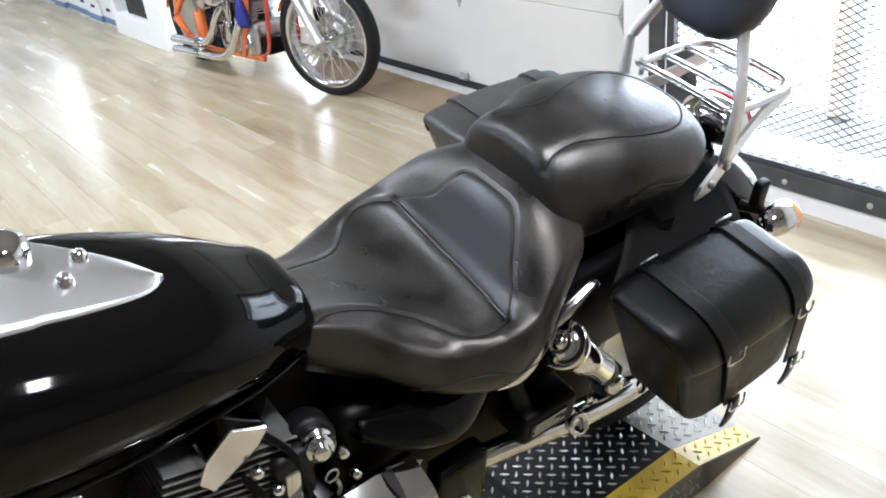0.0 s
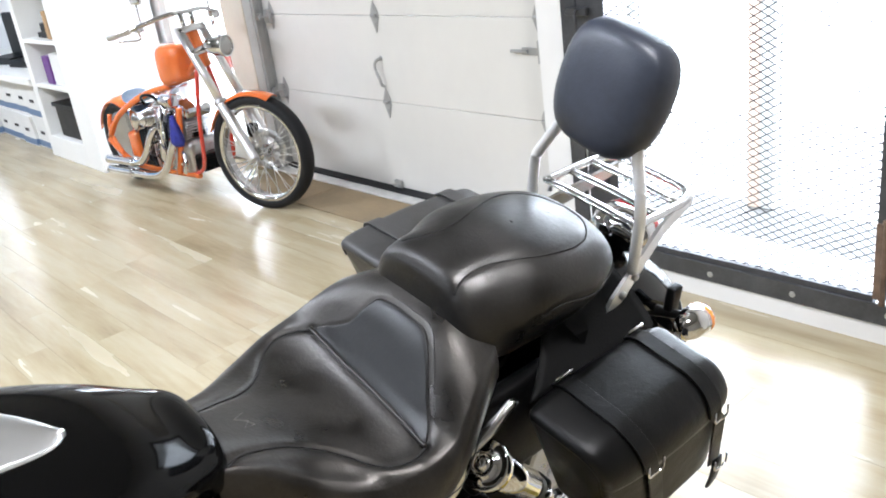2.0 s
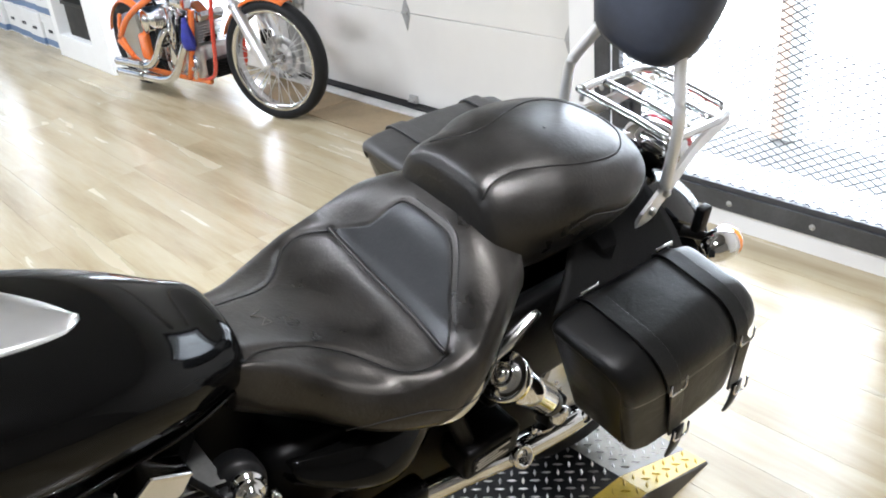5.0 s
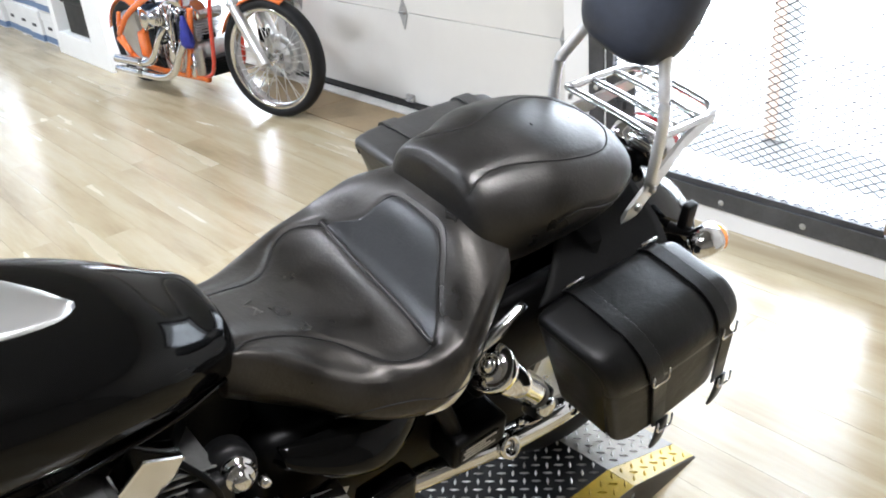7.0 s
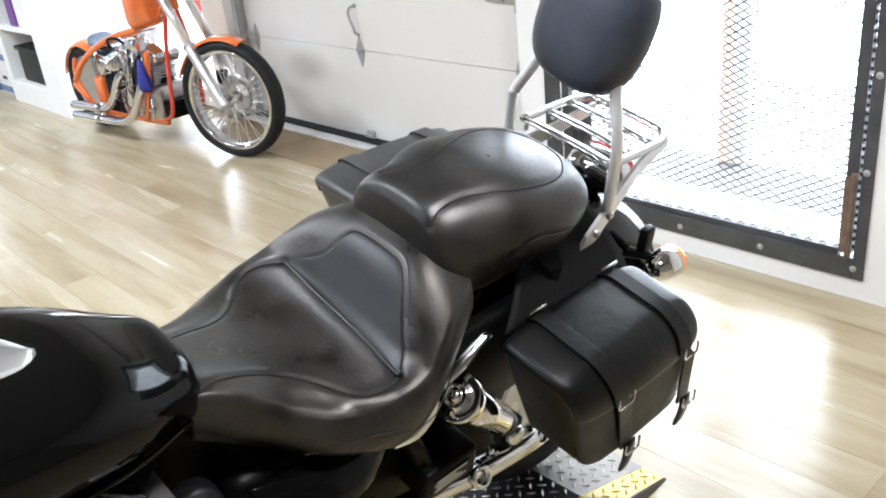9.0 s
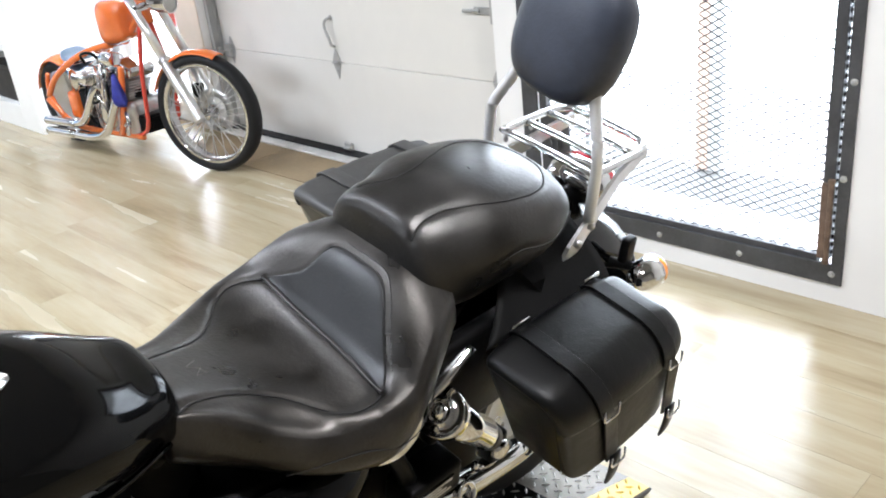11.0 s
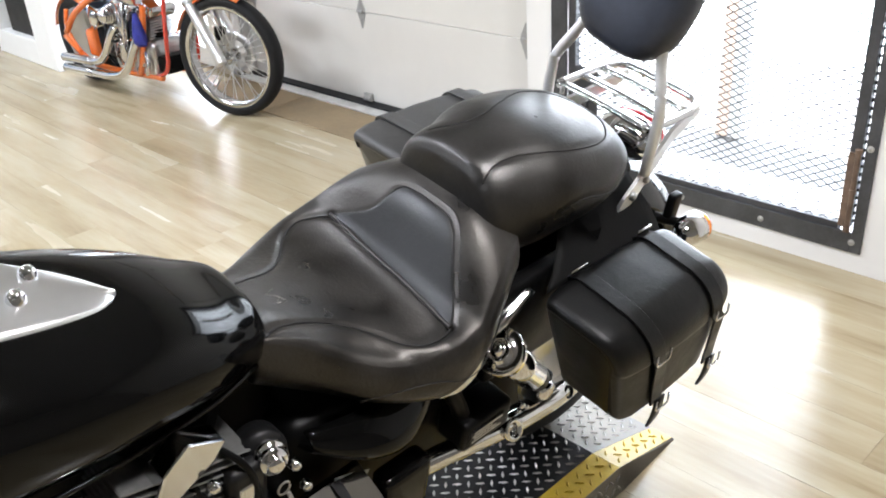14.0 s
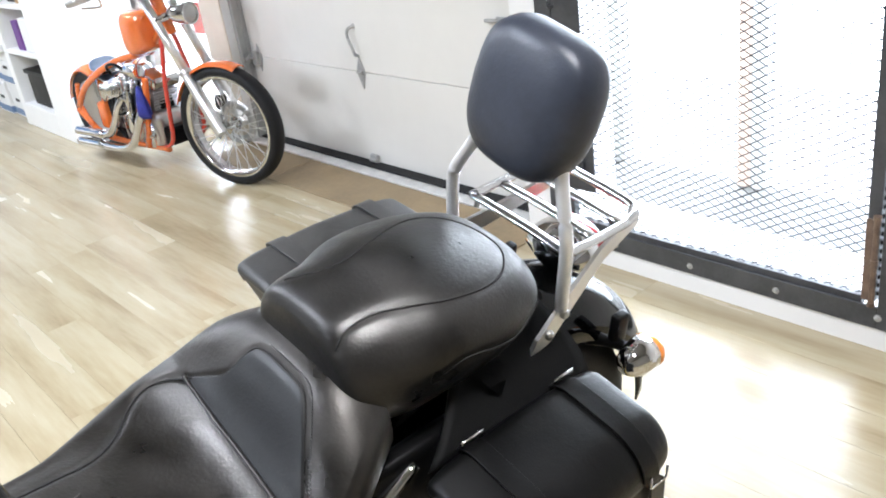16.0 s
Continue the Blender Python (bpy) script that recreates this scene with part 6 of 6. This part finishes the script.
for k in range(12):
    a = 2 * math.pi * k / 12
    cp("rib", rod(bmesh.new(), (0.66 + 0.05 * math.cos(a), -0.12, 0.49 + 0.05 * math.sin(a)), (0.66 + 0.025 * math.cos(a), -0.21, 0.49 + 0.025 * math.sin(a)), 0.004, n=6), CHROME, cleaner)
bm = bmesh.new()
box(bm, 0.62, 0.72, -0.13, -0.05, 0.47, 0.55, 0.02, 3), rod(bm, (0.67, -0.1, 0.5), (0.55, -0.1, 0.5), 0.025, n=16)
cp("carburettor", bm, SATIN, eng, "alloy carburettor")
cp("horn_cover", rod(bmesh.new(), (0.84, -0.13, 0.6), (0.95, -0.13, 0.60), 0.042, n=24, bevel=0.01), CHROME, eng, "round chrome horn cover")
# exhausts
for pts in ([(0.70, -0.09, 0.46), (0.67, -0.16, 0.40), (0.57, -0.185, 0.26), (0.46, -0.19, 0.20), (0.25, -0.195, 0.19), (0.085, -0.2, 0.185)], [(0.90, -0.09, 0.45), (0.90, -0.16, 0.36), (0.78, -0.19, 0.19), (0.62, -0.195, 0.135), (0.35, -0.2, 0.125), (0.085, -0.205, 0.12)]):
    bm = bmesh.new()
    tube(bm, pts, 0.024, 16, steps=44)
    pipe = cp("exhaust_pipe", bm, CHROME, None, "curved chrome exhaust pipe")
    bm = bmesh.new()
    q = [p for p in spline(pts, 44) if p[0] < 0.42]
    tube(bm, [(x, y - 0.006, z + 0.003) for x, y, z in q], 0.028, 14)
    cp("heat_shield", bm, CHROME, pipe)
for pts, r in (([(0.72, -0.12, 0.62), (0.78, -0.14, 0.6), (0.86, -0.13, 0.52)], 0.014), ([(0.64, -0.13, 0.40), (0.72, -0.16, 0.44), (0.80, -0.15, 0.40)], 0.011), ([(0.58, -0.12, 0.33), (0.66, -0.15, 0.36), (0.74, -0.14, 0.33)], 0.012), ([(0.9, -0.12, 0.3), (0.95, -0.14, 0.24), (0.93, -0.15, 0.17)], 0.013)):
    cp("oil_line", tube(bmesh.new(), pts, r, 10, steps=14), CHROME, eng, "bent chrome oil line")
for k in range(6):
    a = 2 * math.pi * k / 6
    bm = bmesh.new()
    lathe(bm, [(0, 0.006), (0.006, 0.0055), (0.008, 0.0)], pose(0.70 + 0.085 * math.cos(a), -0.143, 0.27 + 0.085 * math.sin(a), 90, 0, 0), 10)
    cp("cover_screw", bm, CHROME, eng)
# black hoses and bright struts crossing the engine
for pts, r in (([(0.60, -0.13, 0.56), (0.66, -0.17, 0.62), (0.76, -0.16, 0.63), (0.84, -0.13, 0.57)], 0.009), ([(0.56, -0.13, 0.44), (0.60, -0.17, 0.36), (0.68, -0.17, 0.34), (0.74, -0.14, 0.37)], 0.008), ([(0.80, -0.13, 0.52), (0.86, -0.17, 0.44), (0.84, -0.17, 0.34), (0.78, -0.14, 0.28)], 0.009), ([(0.50, -0.11, 0.30), (0.55, -0.15, 0.24), (0.64, -0.16, 0.19)], 0.010)):
    cp("hose", tube(bmesh.new(), pts, r, 8, steps=18), BLACKM, eng, "black rubber hose")
for a, b in (((0.74, -0.155, 0.56), (0.79, -0.165, 0.33)), ((0.83, -0.155, 0.57), (0.77, -0.165, 0.34)), ((0.87, -0.15, 0.55), (0.80, -0.16, 0.36)), ((0.70, -0.15, 0.40), (0.78, -0.16, 0.26))):
    cp("pushrod_cover", rod(bmesh.new(), a, b, 0.0085, n=10), CHROME, eng)
for x, z in ((0.58, 0.32), (0.61, 0.24), (0.82, 0.30), (0.87, 0.22), (0.80, 0.18), (0.66, 0.17)):
    bm = bmesh.new()
    lathe(bm, [(0, 0.012), (0.012, 0.011), (0.017, 0.004), (0.017, -0.01)], pose(x, -0.124, z, 90, 0, 0), 12)
    cp("case_bolt", bm, CHROME, eng)
# oil tank, primary, regulator, cloth, stand
cp("oil_tank", tube(bmesh.new(), [(0.30, -0.1, 0.43), (0.31, 0.0, 0.43), (0.30, 0.1, 0.43)], 0.085, 24, steps=8), CHROME, None, "round chrome oil tank")
cp("battery_cover", box(bmesh.new(), 0.24, 0.34, -0.12, 0.12, 0.19, 0.36, 0.025, 3), ORANGE, None, "orange battery cover")
cp("primary_cover", box(bmesh.new(), 0.3, 0.95, 0.12, 0.2, 0.14, 0.34, 0.06, 4), CHROME, None, "chrome primary cover")
bm = bmesh.new()
box(bm, 0.955, 1.045, -0.085, 0.085, 0.17, 0.27, 0.012, 2)
reg = cp("regulator", bm, BLACKM, None, "black finned regulator block", False)
for k in range(6):
    cp("fin", box(bmesh.new(), 0.95, 1.05, -0.09, 0.09, 0.18 + 0.014 * k, 0.185 + 0.014 * k), BLACKM, reg, "", False)
bm = bmesh.new()
rows = []
for z, w, t in ((0.52, 0.012, 0.01), (0.47, 0.03, 0.02), (0.41, 0.05, 0.03), (0.36, 0.06, 0.034), (0.34, 0.05, 0.02)):
    rows.append([(0.93 + w * math.cos(a) * (1 + 0.2 * math.sin(5 * a + z * 40)), -0.15 + t * math.sin(a), z) for a in np.linspace(0, 2 * math.pi, 25)[:-1]])
grid_skin(bm, rows, closed_u=True, cap=True)
cp("cloth_pouch", bm, BLUECLOTH, None, "royal blue cloth pouch")

# ---- torn and lifted spots in the floor covering ----
def scuff(x, y, arcs):
    bm = bmesh.new()
    for r, a0, a1, w in arcs:
        n = 14
        rows = []
        for k in range(n + 1):
            a = radians(a0 + (a1 - a0) * k / n)
            rr, ww = r * (1 + 0.18 * math.sin(3 * a + r * 90)), w * math.sin(math.pi * (k + 0.6) / (n + 1.2))
            rows.append([(rr * math.cos(a), rr * math.sin(a) * 0.7, 0.0012), ((rr + ww) * math.cos(a), (rr + ww) * math.sin(a) * 0.7, 0.0034), ((rr + 1.6 * ww) * math.cos(a), (rr + 1.6 * ww) * math.sin(a) * 0.7, 0.0012)])
        grid_skin(bm, rows)
    ob = tagged(part("floor_scuff", bm, SCUFFED), "lifted and torn spot in the vinyl floor", kind="structure")
    ob.matrix_world = pose(x, y, 0, 0, 0, 25)


SCUFFED = material("torn_vinyl_edge", (0.2, 0.16, 0.1), 0.6, vary=0.4, noise_scale=60)
scuff(-0.4, 2.521, [(0.02, 10, 200, 0.004), (0.03, 150, 330, 0.003), (0.012, 200, 380, 0.003)])
scuff(-0.47, 2.25, [(0.055, 20, 110, 0.004), (0.09, 40, 95, 0.003)])
scuff(-0.33, 2.31, [(0.05, 200, 290, 0.003)])

# ---- plank floor ----
bm = bmesh.new()
box(bm, -10.2, 2.8, -4.2, 4.4, -0.05, -0.004)
floor = structure("floor", bm, material("plank_joint", (0.2, 0.155, 0.1), 0.7, vary=0.2), "pale oak-look vinyl plank floor")
PW, PL = 0.148, 1.22


def plank_mesh(length):
    bm = bmesh.new()
    box(bm, 0, length - 0.0007, 0, PW - 0.0007, -0.004, 0.0)
    me = bpy.data.meshes.new("plank")
    bm.to_mesh(me)
    bm.free()
    me.materials.append(OAK)
    return me


whole = plank_mesh(PL)
rows_y = int((4.02 + 0.1) / PW)
rest = bmesh.new()
for r in range(-27, rows_y + 1):
    y = -0.1 + PW * r
    x = -10.0 - random.uniform(0, PL)
    while x < 2.6:
        a, b = max(x, -10.0), min(x + PL, 2.6)
        if b - a > 0.05:
            if y >= -0.11 and b > -8.6 and a < 0.9:
                ob = new("plank", whole if b - a > PL - 0.001 else plank_mesh(b - a))
                ob.location = (a, y, 0)
                ob.parent = floor
            else:
                box(rest, a, b - 0.0012, y, y + PW - 0.0012, -0.004, 0.0)
        x += PL
part("far_planks", rest, OAK, floor)["kind"] = "stuff"
